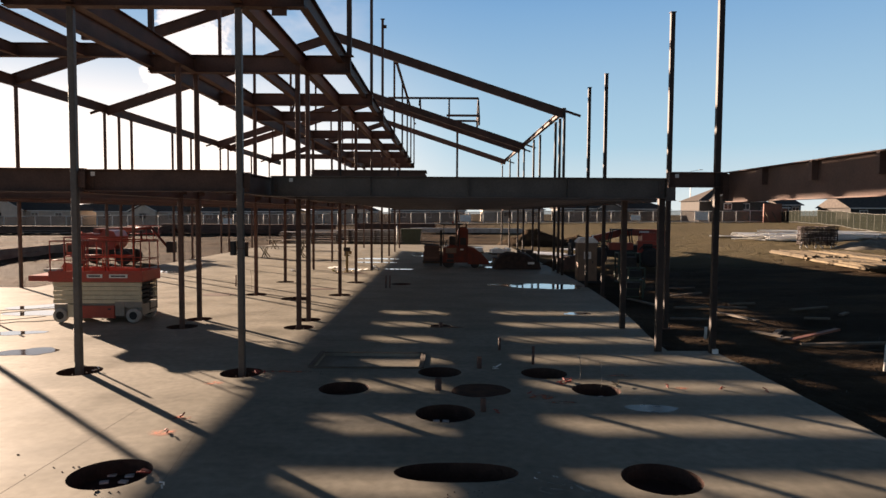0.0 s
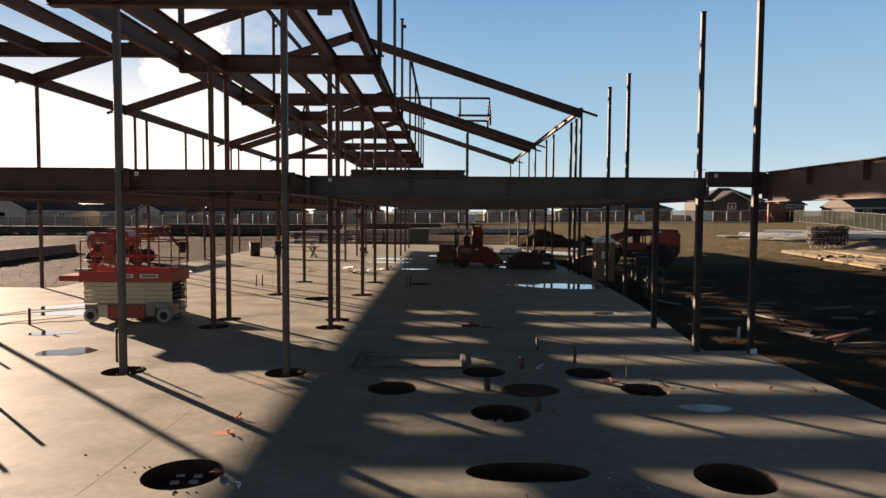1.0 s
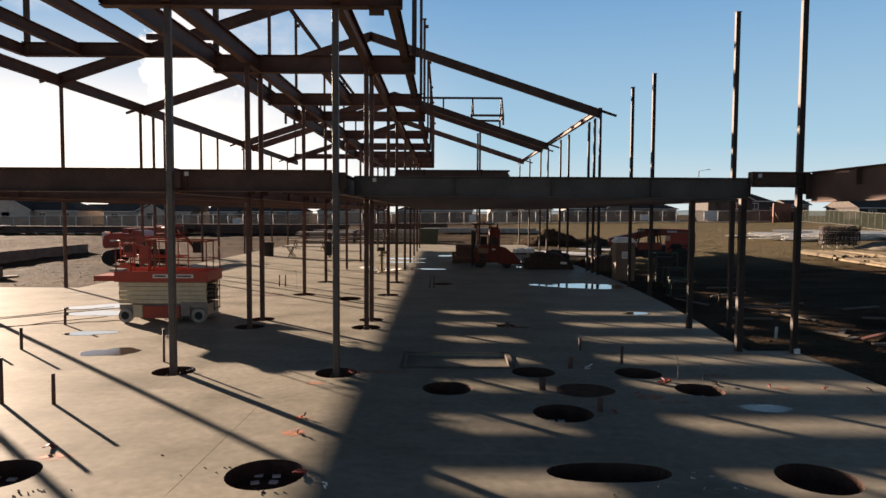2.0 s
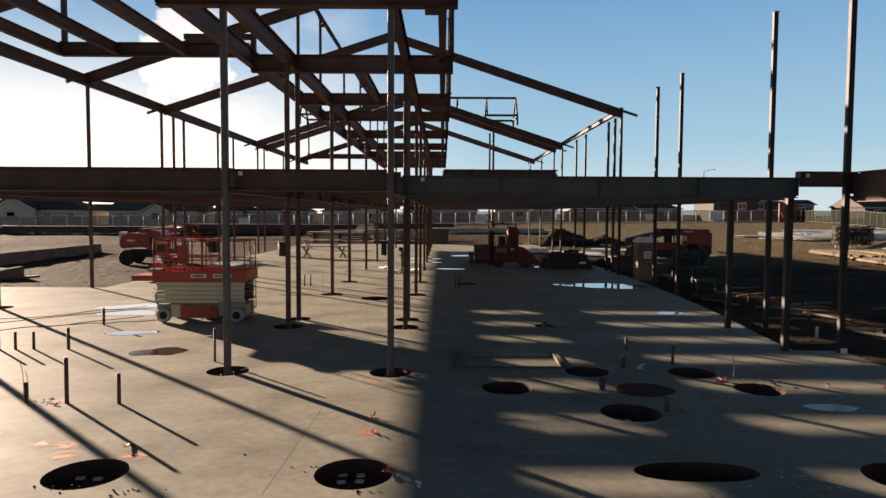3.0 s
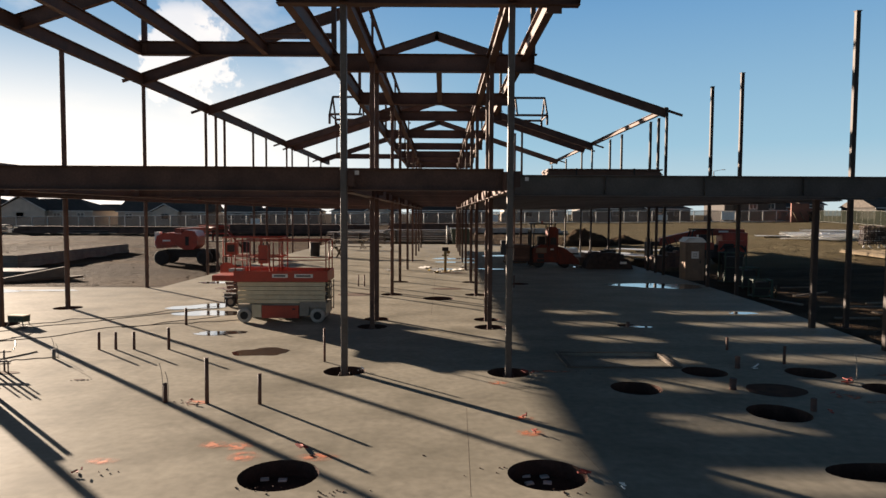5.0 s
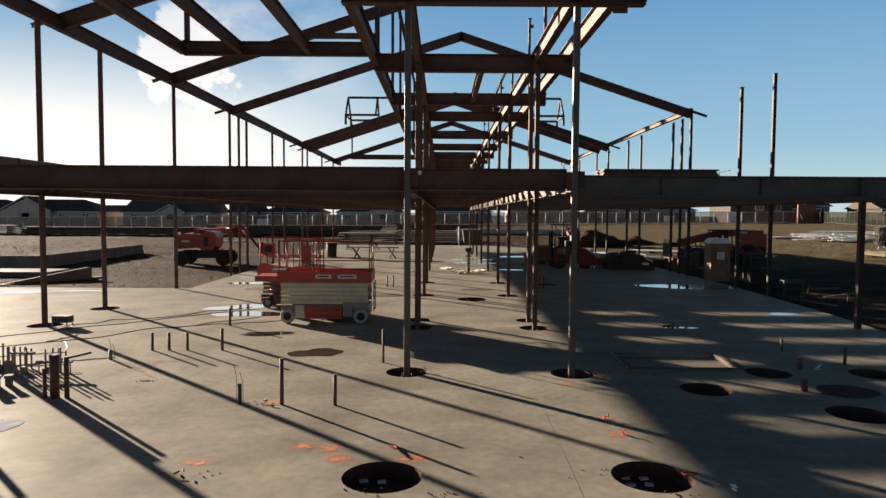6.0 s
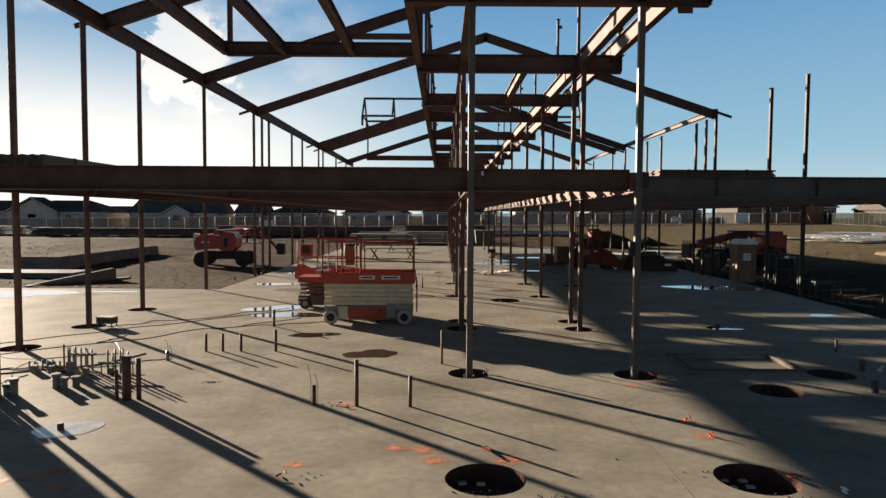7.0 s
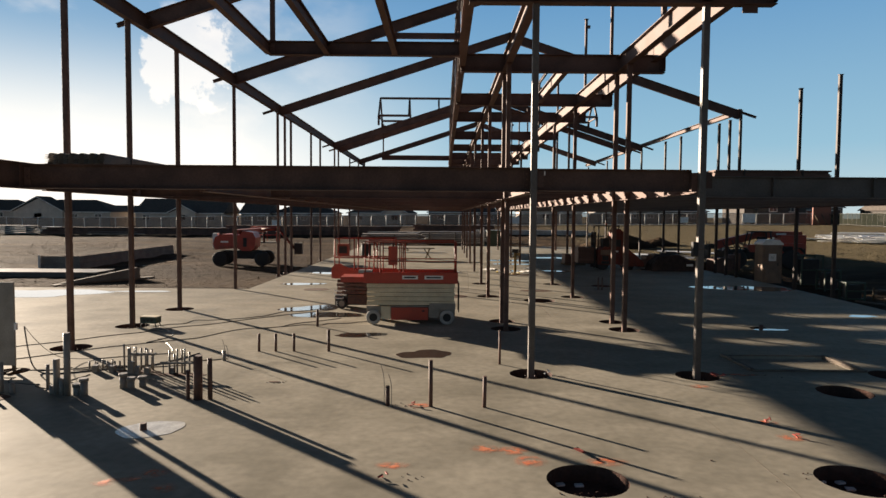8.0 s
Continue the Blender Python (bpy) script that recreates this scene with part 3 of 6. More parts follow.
for x, y0, y1 in ((XL, 13.65, 66), (XA, 12.9, 57), (XB, 12.6, 57), (XR, 18.5, 66)):
    beam((x, y0, LT), (x, y1, LT), 0.40, 0.2, T_LOW, G_LOW, stiff=9)
beam((XR + 0.25, -6, LT + 0.175), (XR + 0.25, 14.3, LT + 0.175), 0.65, 0.24, "deep wide-flange edge beam lit along its lower flange", G_LOW, stiff=11, mat=M_STEEL, short=True)
beam((-13.25, 13.0, LT), (-13.25, 66, LT), 0.41, 0.18, T_LOW, G_LOW, ends=False)
for x0, x1 in ((XL + 0.1, -13.35), (-13.15, XA - 0.1)):
    for y in [17.6 + 2.14 * i for i in range(9)] + [36.3 + 1.5 * i for i in range(20)]:
        beam((x0, y, LT), (x1, y, LT), 0.40, 0.15, T_LOW, G_LOW, ends=False)
for y in [16.6 + 1.5 * i for i in range(31)]:
    beam((XB + 0.1, y, LT), (XR - 0.1, y, LT), 0.40, 0.15, "bare grey wide-flange beam of the low frame", G_LOW, ends=False, mat=M_GREYSTEEL)
    beam((XA + 0.1, y - 3.4, LT), (XB - 0.1, y - 3.4, LT), 0.18, 0.13, T_LOW, G_LOW, ends=False)

# ---------------------------------------------------------------- high frame over the nave
G_HIGH = "beams of the nave frame"
T_HIGH = "red-brown primed cross beam over the nave columns"
for y, z, d in ((12.4, 7.25, 0.42), (18.42, 7.37, 0.48), (24.05, 7.34, 0.42), (28.45, 7.37, 0.40), (35.1, 7.4, 0.42), (41.9, 7.45, 0.42), (47.6, 7.47, 0.45), (52.9, 7.5, 0.45), (58.6, 7.5, 0.45)):
    beam((-8.15, y, z), (-2.58, y, z), d, 0.22, T_HIGH, G_HIGH)
hanger = thing("hanger_plate", "small primed plate hanging below the cross beam", "steel plate", pose(-3.05, 12.35, 6.68))
bm = bmesh.new()
add_box(bm, -0.14, -0.008, 0.0, 0.14, 0.008, 0.15)
part("plate", bm, M_STEEL, hanger)
bm = bmesh.new()
add_tube(bm, (0.05, -0.02, 0.07), (0.05, 0.02, 0.07), 0.025, 8)
part("bolt", bm, M_RUST, hanger)
# long beams framed between the cross beams, flush with their tops
BAYS = (3.0, 12.4, 18.42, 24.05, 28.45, 35.1, 41.9, 47.6, 52.9, 58.6)
for x, d, z in ((-8.12, 0.46, 7.48), (XA, 0.40, 7.3), (XB, 0.40, 7.3), (-2.87, 0.42, 7.62)):
    for y0, y1 in zip(BAYS, BAYS[1:]):
        beam((x, y0 + 0.02, z), (x, y1 - 0.02, z), d, 0.18, "long primed beam framed between the cross beams", G_HIGH, ends=False)

# ---------------------------------------------------------------- roof frame
G_ROOF = "roof frame"
SL = 1.0 / 3.0
EZ = 8.3
for x, y0 in ((XL, 6.0), (XR, 32.8)):
    beam((x, y0, EZ), (x, 67.5, EZ), 0.40 if x < 0 else 0.24, 0.18, "long eave beam on the column tops", G_ROOF)
RZ = EZ + SL * (CX - XL) + 0.12
for y in (18.4, 25.9, 32.9, 48.8, 51.6, 63.4):
    dz = 0.04 if y < 30 else -0.12
    for s in (-1, 1):
        if s > 0 and y < 30:
            continue
        e = XL if s < 0 else XR
        r = beam((e - 0.1 * -s, y, EZ + dz + 0.03), (CX, y, RZ - 0.12 + dz), 0.42 if y < 40 else 0.46, 0.16, "sloping primed rafter rising from the eave to the ridge", G_ROOF)
        bm = bmesh.new()
        add_i(bm, 0.85, 0.11, 0.1, 0.012, 0.01, pose(-0.8, 0, 0))
        part("tail", bm, M_STEEL, r)
for y, z in ((18.42, 7.68), (51.5, 7.6)):
    beam((-13.4, y, z), (-8.2, y, z), 0.37, 0.2, "short cross beam beside the nave", G_ROOF)
for x in (-13.4, -11.8, -9.95):
    beam((x, 3.0, 7.62), (x, 18.4, 7.62), 0.3, 0.15, "long beam of the side roof", G_ROOF, ends=False)
beam((-5.2, 18.6, 7.3), (-5.2, 23.9, 7.3), 0.32, 0.16, "short primed beam between two cross beams", G_HIGH)
beam((-10.0, 18.42, 7.93), (-8.15, 18.42, 7.93), 0.15, 0.1, "light primed channel raised over the side cross beam", G_ROOF)


def post(x, y, z0, z1, side, label, group):
    ob = thing("steel_post", label, "steel post", pose(x, y, z0), group)
    bm = bmesh.new()
    add_box(bm, -side / 2, -side / 2, 0, side / 2, side / 2, z1 - z0)
    part("shaft", bevelled(bm, 0.008), M_STEEL, ob)
    for z in (0.0, z1 - z0 - 0.012):
        bm = bmesh.new()
        add_box(bm, -side * 0.9, -side * 0.9, z, side * 0.9, side * 0.9, z + 0.012)
        part("end_plate", bm, M_STEEL, ob)
    bm = bmesh.new()
    add_box(bm, side / 2, -0.006, (z1 - z0) * 0.9, side / 2 + 0.12, 0.006, (z1 - z0) * 0.9 + 0.14)
    part("cleat", bm, M_STEEL, ob)
    return ob


G_CLER = "clerestory posts over the nave"
for y, z in ((18.42, 7.37), (24.05, 7.34), (28.38, 7.37), (35.1, 7.4), (41.9, 7.45), (47.6, 7.47), (52.9, 7.5), (58.6, 7.5)):
    for x in (-8.09, -2.62):
        post(x, y, z, 11.28, 0.1 if y > 20 else 0.13, "thin primed clerestory post on the nave beams", G_CLER)
for x, y0 in ((-8.09, 23.9), (-2.62, 35.0)):
    beam((x, y0, 11.43), (x, 58.8, 11.43), 0.15, 0.12, "light primed beam along the clerestory post tops", G_CLER, ends=False)
for x, y in ((1.05, 51.2), (1.2, 57.4)):
    column(x, y, 9.95, 0.15, "columns under the far rafters", "slender steel column under a far rafter")
post(-13.3, 51.5, 7.6, 10.0, 0.1, "thin primed post on the far side beam", G_CLER)
post(-13.3, 18.42, 7.68, 9.5, 0.12, "short primed post on the side cross beam", G_CLER)

# dormer frames, one on either slope
for s in (-1, 1):
    X = lambda u: CX + s * u
    d = thing("dormer_frame", "small gabled dormer frame of thin steel on the rafters", "dormer frame", group="dormer frames on the roof")
    Y0, Y1, YM, ZE, ZR = 48.8, 51.6, 50.2, 10.25, 11.75

    def bar(name, a, b, r=0.075):
        bm = bmesh.new()
        a, b = Vector(a), Vector(b)
        q = (b - a).to_track_quat("X", "Z").to_matrix().to_4x4()
        q.translation = a
        add_box(bm, 0, -r, -r, (b - a).length, r, r, q)
        part(name, bm, M_STEEL, d)

    bar("ridge_bar", (X(8.0), YM, ZR), (X(1.2), YM, ZR))
    for y in (Y0, Y1):
        bar("eave_bar", (X(8.0), y, ZE), (X(5.6), y, ZE))
        bar("corner_post", (X(8.0), y, ZE), (X(8.0), y, 9.55))
    for u in (8.0, 5.8, 3.6):
        for y in (Y0, Y1):
            bar("gable_bar", (X(u), y, ZE if u > 5 else 11.0), (X(u), YM, ZR), 0.06)
    bar("tie_bar", (X(8.0), Y0, ZE), (X(8.0), Y1, ZE), 0.045)


# ---------------------------------------------------------------- machines on the slab
def wheel(parent, x, y, z, r, w, tyre, rim, label=""):
    """A wheel whose axle runs along y."""
    bm = bmesh.new()
    prof = ((0.55, -0.5), (0.92, -0.5), (1.0, -0.34), (1.0, 0.34), (0.92, 0.5), (0.55, 0.5))
    seg = 24
    rings = [[bm.verts.new((x + r * k * math.cos(2 * math.pi * i / seg), y + w * v, z + r * k * math.sin(2 * math.pi * i / seg))) for i in range(seg)] for k, v in prof]
    for a, b in zip(rings, rings[1:]):
        for i in range(seg):
            bm.faces.new((a[i], a[(i + 1) % seg], b[(i + 1) % seg], b[i])).smooth = True
    t = part("tyre", bm, tyre, parent, label)
    bm = bmesh.new()
    add_tube(bm, (x, y - w * 0.36, z), (x, y + w * 0.36, z), r * 0.57, 20)
    add_tube(bm, (x, y - w * 0.5, z), (x, y + w * 0.5, z), r * 0.24, 12)
    part("rim", bm, rim, t)
    return t


def box_part(name, mat, parent, a, b, bev=0.012, label=""):
    bm = bmesh.new()
    add_box(bm, *a, *b)
    return part(name, bevelled(bm, bev) if bev else bm, mat, parent, label)


def rod(name, mat, parent, a, b, r=0.018, label="", seg=8):
    bm = bmesh.new()
    add_tube(bm, a, b, r, seg)
    return part(name, bm, mat, parent, label)


def scissor_lift(m):
    o = thing("scissor_lift", "orange and cream scissor lift, folded down, on grey tyres", "scissor lift", m)
    L, W = 2.5, 1.17
    box_part("chassis", M_GREYP, o, (0.05, 0.12, 0.2), (L - 0.05, W - 0.12, 0.5))
    side = box_part("side_panel", M_ORANGE, o, (0.72, 0.03, 0.13), (1.72, 0.12, 0.47), 0.015, "orange battery door")
    box_part("latch", M_BLACK, side, (1.55, 0.015, 0.36), (1.63, 0.03, 0.40), 0.004)
    box_part("rear_box", M_GREYP, o, (1.75, 0.02, 0.2), (2.0, 0.14, 0.58), 0.02, "grey hydraulic box")
    box_part("wheel_guard", M_GREYP, o, (2.0, 0.03, 0.43), (2.46, 0.14, 0.58), 0.02)
    box_part("front_guard", M_CREAM, o, (0.45, 0.05, 0.15), (0.70, 0.13, 0.5), 0.02)
    box_part("far_panel", M_ORANGE, o, (0.72, W - 0.12, 0.13), (1.72, W - 0.03, 0.47), 0.015)
    for x in (0.24, L - 0.27):
        for y in (0.1, W - 0.1):
            wheel(o, x, y, 0.2, 0.2, 0.14, M_TYRE, M_BLACK, "grey non-marking tyre")
        rod("axle", M_GREYP, o, (x, 0.1, 0.2), (x, W - 0.1, 0.2), 0.035)
    for i in range(5):
        z = 0.53 + i * 0.118
        for y in (0.06, W - 0.14):
            box_part("scissor_arm", M_CREAM, o, (0.06 + 0.015 * (i % 2), y, z), (L - 0.06 - 0.015 * (i % 2), y + 0.08, z + 0.108), 0.012)
        box_part("cross_tube", M_BLACK, o, (0.15, 0.2, z + 0.02), (L - 0.12, W - 0.2, z + 0.09), 0.01)
    deck = box_part("platform", M_ORANGE, o, (-0.02, 0.0, 1.125), (L + 0.02, W, 1.16), 0.008)
    for y in (-0.01, W - 0.02):
        box_part("toe_board", M_ORANGE, deck, (-0.02, y, 1.13), (L + 0.02, y + 0.03, 1.42), 0.008)
    box_part("end_board", M_ORANGE, deck, (L - 0.01, 0.02, 1.13), (L + 0.02, W - 0.02, 1.42), 0.008)
    for x, n in ((1.02, 0.42), (1.62, 0.5)):
        plate = box_part("decal", M_WHITE, deck, (x, -0.016, 1.24), (x + n, -0.0105, 1.34), 0, "white decal with dark lettering")
        box_part("lettering_bar", M_BLACK, plate, (x + 0.05, -0.019, 1.27), (x + n - 0.06, -0.0165, 1.31), 0)
    ext = box_part("extension_deck", M_ORANGE, o, (-0.66, 0.16, 1.13), (0.3, W - 0.16, 1.28), 0.012)
    box_part("scuff_plate", M_DECK, ext, (-0.16, 0.03, 1.40), (0.2, 0.3, 1.475), 0.03)
    posts = [(x, y) for x in (0.02, 0.42, 0.95, 1.05, L - 0.03) for y in (0.02, W - 0.02)] + [(L - 0.03, W * 0.5)]
    for x, y in posts:
        rod("rail_post", M_RED, o, (x, y, 1.16), (x, y, 2.24), 0.017)
    for z, r in ((2.24, 0.02), (1.72, 0.014)):
        for y in (0.02, W - 0.02):
            rod("guard_rail", M_RED, o, (0.02, y, z), (L - 0.03, y, z), r)
        rod("guard_rail", M_RED, o, (L - 0.03, 0.02, z), (L - 0.03, W - 0.02, z), r)
    ctl = box_part("control_box", M_ORANGE, o, (0.64, 0.04, 1.62), (0.88, 0.2, 2.12), 0.03, "orange platform control box")
    rod("joystick", M_BLACK, ctl, (0.76, 0.12, 2.12), (0.76, 0.12, 2.22), 0.014)
    for i in range(3):
        rod("ladder_rung", M_BLACK, o, (L + 0.06, 0.35, 0.35 + 0.3 * i), (L + 0.06, W - 0.35, 0.35 + 0.3 * i), 0.014)
    for y in (0.35, W - 0.35):
        rod("ladder_side", M_BLACK, o, (L + 0.06, y, 0.3), (L + 0.06, y, 1.12), 0.014)
    return o


scissor_lift(pose(-10.71, 17.8, 0.0, 0, 0, 1.0))


def slab_lift(m):
    """A narrow electric scissor lift, folded, parked beyond the larger one."""
    o = thing("scissor_lift", "small narrow orange scissor lift with a dark folded stack", "scissor lift", m)
    L, W = 1.85, 0.78
    box_part("chassis", M_BLACK, o, (0.0, 0.08, 0.12), (L, W - 0.08, 0.42), 0.02)
    for x in (0.22, L - 0.22):
        for y in (0.06, W - 0.06):
            wheel(o, x, y, 0.17, 0.17, 0.11, M_BLACK, M_GREYP)
    # Tray and arms take a dark red-brown; their shade is in the colour.
    for y in (-0.004, W - 0.06):
        box_part("side_tray", M_RUST, o, (0.42, y, 0.16), (L - 0.42, y + 0.064, 0.44), 0.012)
    for i in range(4):
        z = 0.46 + i * 0.12
        for y in (0.1, W - 0.17):
            box_part("scissor_arm", M_RUST, o, (0.05 + 0.02 * (i % 2), y, z), (L - 0.05 - 0.02 * (i % 2), y + 0.07, z + 0.1), 0.012)
        box_part("cross_tube", M_BLACK, o, (0.1, 0.2, z + 0.02), (L - 0.1, W - 0.2, z + 0.08), 0.01)
    rod("hydraulic_ram", M_GREYP, o, (0.2, W / 2, 0.5), (L - 0.3, W / 2, 0.85), 0.05)
    deck = box_part("platform", M_ORANGE, o, (-0.03, 0, 0.96), (L + 0.03, W, 1.0), 0.008)
    bm = bmesh.new()
    add_prism(bm, [(-0.08, 0.97), (L + 0.03, 0.97), (L + 0.03, 1.24), (0.55, 1.24), (0.2, 1.42), (0.02, 1.42), (-0.08, 1.3)], -0.015, 0.018)
    part("toe_board", bm, M_ORANGE, deck)
    bm = bmesh.new()
    add_prism(bm, [(-0.08, 0.97), (L + 0.03, 0.97), (L + 0.03, 1.24), (0.3, 1.24), (-0.08, 1.2)], W - 0.018, W + 0.015)
    part("toe_board", bm, M_ORANGE, deck)
    box_part("end_board", M_ORANGE, deck, (-0.1, 0.02, 0.97), (-0.07, W - 0.02, 1.25), 0.008)
    for x in (0.0, 0.62, 1.24, L):
        for y in (0.02, W - 0.02):
            rod("rail_post", M_RED, o, (x, y, 1.0), (x, y, 2.22), 0.02)
    for z in (1.62, 2.22):
        for y in (0.02, W - 0.02):
            rod("guard_rail", M_RED, o, (0, y, z), (L, y, z), 0.02)
        for x in (0.0, L):
            rod("guard_rail", M_RED, o, (x, 0.02, z), (x, W - 0.02, z), 0.02)
    ctl = box_part("control_box", M_RED, o, (0.1, -0.03, 1.68), (0.45, 0.16, 2.05), 0.03)
    box_part("control_panel", M_BLACK, ctl, (0.15, -0.036, 1.76), (0.4, -0.031, 1.98), 0)
    for k in range(3):
        strand("cable_loop", [(0.0, -0.05, 0.62 - 0.13 * k), (0.15, -0.1, 0.52 - 0.1 * k), (0.3, -0.05, 0.6 - 0.12 * k)], 0.014, M_WRAP, "", "").parent = o
    return o


def strand(name, pts, r, mat, label, category="cable", group="cables on the slab"):
    cu = bpy.data.curves.new(name, "CURVE")
    cu.dimensions, cu.bevel_depth, cu.bevel_resolution, cu.resolution_u = "3D", r, 2, 8
    sp = cu.splines.new("NURBS")
    sp.points.add(len(pts) - 1)
    for p, q in zip(sp.points, pts):
        p.co = (*q, 1)
    sp.use_endpoint_u, sp.order_u = True, 3
    cu.materials.append(mat)
    tmp = new(name, cu)
    dg = bpy.context.evaluated_depsgraph_get()
    me = bpy.data.meshes.new_from_object(tmp.evaluated_get(dg))
    bpy.data.objects.remove(tmp)
    bpy.data.curves.remove(cu)
    ob = new(name, me)
    return tagged(ob, label, category, group) if label else ob


slab_lift(pose(-12.0, 20.75, 0.0, 0, 0, -2))


def boom_lift(m, label, swing=0):
    """A wheeled boom machine, long along x: counterweight and hood, chassis, boom laid level, basket."""
    o = thing("boom_lift", label, "boom lift", m)
    bm = bmesh.new()
    add_prism(bm, [(-1.4, 1.02), (-0.1, 1.12), (0.2, 0.95), (0.75, 0.95), (0.98, 1.2), (1.02, 1.75), (0.85, 2.08), (0.3, 2.16), (0.05, 1.92), (-0.2, 1.9), (-0.45, 1.98), (-1.0, 1.95), (-1.38, 1.8), (-1.5, 1.4)], -0.95, 0.95)
    hood = part("turret_hood", bevelled(bm, 0.06, 2), M_ORANGE, o)
    box_part("vent", M_BLACK, hood, (0.28, -0.965, 1.2), (0.5, -0.953, 1.75), 0)
    box_part("decal", M_WHITE, hood, (-1.05, -0.965, 1.45), (-0.6, -0.953, 1.55), 0)
    # White box stands for the sunlit end of the counterweight.
    box_part("tank", M_WHITE, hood, (-1.56, -0.8, 1.15), (-1.3, -0.2, 2.02), 0.05)
    box_part("hood_step", M_RED, hood, (-1.2, -1.0, 1.1), (-0.2, -0.955, 1.24), 0.01)
    box_part("chassis", M_BLACK, o, (-1.1, -0.7, 0.45), (1.4, 0.7, 0.93), 0.05)
    for x in (-1.25, 1.25):
        for y in (-0.95, 0.95):
            wheel(o, x + 0.17, y, 0.46, 0.46, 0.34, M_BLACK, M_BLACK)
    boom = box_part("boom", M_RED, o, (-1.0, -0.2, 1.95), (3.9, 0.2, 2.25), 0.03)
    box_part("inner_boom", M_GREYP, boom, (3.9, -0.15, 2.0), (4.6, 0.15, 2.28), 0.02)
    rod("boom_ram", M_GREYP, boom, (0.5, 0, 1.9), (2.4, 0, 2.05), 0.07)
    deck = box_part("basket_floor", M_BLACK, o, (4.5, -0.9, 1.2), (5.3, 0.9, 1.28), 0.01)
    for x in (4.5, 5.3):
        for y in (-0.9, 0.0, 0.9):
            rod("basket_post", M_ORANGE, deck, (x, y, 1.28), (x, y, 2.3), 0.022)
        for z in (1.75, 2.3):
            rod("basket_rail", M_ORANGE, deck, (x, -0.9, z), (x, 0.9, z), 0.022)
    for y in (-0.9, 0.9):
        for z in (1.75, 2.3):
            rod("basket_rail", M_ORANGE, deck, (4.5, y, z), (5.3, y, z), 0.022)
    arm = rod("basket_arm", M_BLACK, o, (4.5, 0, 2.15), (4.6, 0, 1.25), 0.08)
    jib = rod("jib", M_DULLRED, o, (0.5, 3.5, 2.15), (1.85, 2.8, 2.2), 0.1)
    rod("lower_jib", M_DULLRED, jib, (1.85, 2.8, 2.2), (3.1, 2.7, 0.75), 0.09)
    box_part("tool_box", M_BLACK, jib, (2.95, 2.4, 0.55), (3.45, 3.0, 1.3), 0.03)
    for p in (boom, deck, arm):
        p.matrix_basis = pose(0, 0, 0, 0, 0, swing)
    return o


def telehandler(m, label):
    """A rough-terrain fork lift, long along x, its boom laid nearly level towards -x."""
    o = thing("telehandler", label, "telehandler", m)
    bm = bmesh.new()
    add_prism(bm, [(-2.2, 0.6), (2.4, 0.6), (2.55, 0.9), (2.5, 1.3), (0.9, 1.35), (-0.4, 1.2), (-2.3, 1.1)], -0.85, 0.85)
    part("frame", bevelled(bm, 0.04), M_BLACK, o)
    for x in (-1.7, 1.6):
        for y in (-0.98, 0.98):
            wheel(o, x, y, 0.62, 0.62, 0.42, M_BLACK, M_BLACK)
        rod("axle", M_BLACK, o, (x, -0.9, 0.62), (x, 0.9, 0.62), 0.1)
        bm = bmesh.new()
        add_prism(bm, [(x - 0.75, 1.1), (x - 0.55, 1.36), (x + 0.55, 1.36), (x + 0.75, 1.1), (x + 0.72, 1.05), (x + 0.5, 1.3), (x - 0.5, 1.3), (x - 0.72, 1.05)], -1.18, -0.78)
        part("mudguard", bm, M_BLACK, o)
    bm = bmesh.new()
    add_prism(bm, [(-2.6, 1.35), (-2.45, 1.2), (-0.2, 1.85), (2.1, 2.0), (2.6, 1.7), (2.75, 1.75), (2.7, 2.32), (0.2, 2.36), (-2.5, 1.72)], 0.0, 0.5)
    boom = part("boom", bevelled(bm, 0.03), M_RED, o)
    box_part("decal", M_WHITE, boom, (1.1, -0.014, 2.1), (1.7, -0.003, 2.22), 0)
    box_part("inner_boom", M_BLACK, boom, (-3.1, 0.08, 1.2), (-2.4, 0.42, 1.5), 0.02)
    rod("lift_ram", M_GREYP, boom, (0.2, 0.25, 1.2), (-1.2, 0.25, 1.62), 0.07)
    rod("rear_ram", M_GREYP, boom, (2.2, 0.25, 1.3), (1.6, 0.25, 2.0), 0.06)
    bm = bmesh.new()
    add_prism(bm, [(-0.95, 1.05), (0.55, 1.05), (0.55, 1.5), (-0.95, 1.5)], -0.88, -0.12)
    box_part("battery_step", M_BLACK, o, (-0.6, -1.02, 0.55), (0.5, -0.86, 0.95), 0.02)
    cab = part("cab", bevelled(bm, 0.03), M_RED, o)
    for x, y in ((-0.9, -0.84), (0.5, -0.84), (-0.9, -0.16), (0.5, -0.16)):
        rod("cab_post", M_BLACK, cab, (x, y, 1.45), (x * 0.8, y, 2.3), 0.045, seg=6)
    box_part("cab_roof", M_BLACK, cab, (-0.8, -0.9, 2.28), (0.5, -0.1, 2.36), 0.02)
    box_part("seat", M_BLACK, cab, (-0.2, -0.7, 1.5), (0.2, -0.3, 2.0), 0.05)
    box_part("engine_cover", M_ORANGE, o, (0.8, -1.0, 0.9), (2.35, -0.6, 1.62), 0.06)
    box_part("rear_tower", M_ORANGE, o, (1.15, -0.6, 0.8), (2.68, 0.55, 2.12), 0.08)
    box_part("vent", M_BLACK, o, (1.1, -1.012, 1.1), (1.7, -1.001, 1.45), 0)
    for u in (-2.1, -1.9, -1.5, -1.2):
        rod("hose", M_BLACK, o, (u, -0.5, 1.1), (u - 0.25, -0.4, 1.75), 0.03, seg=6)
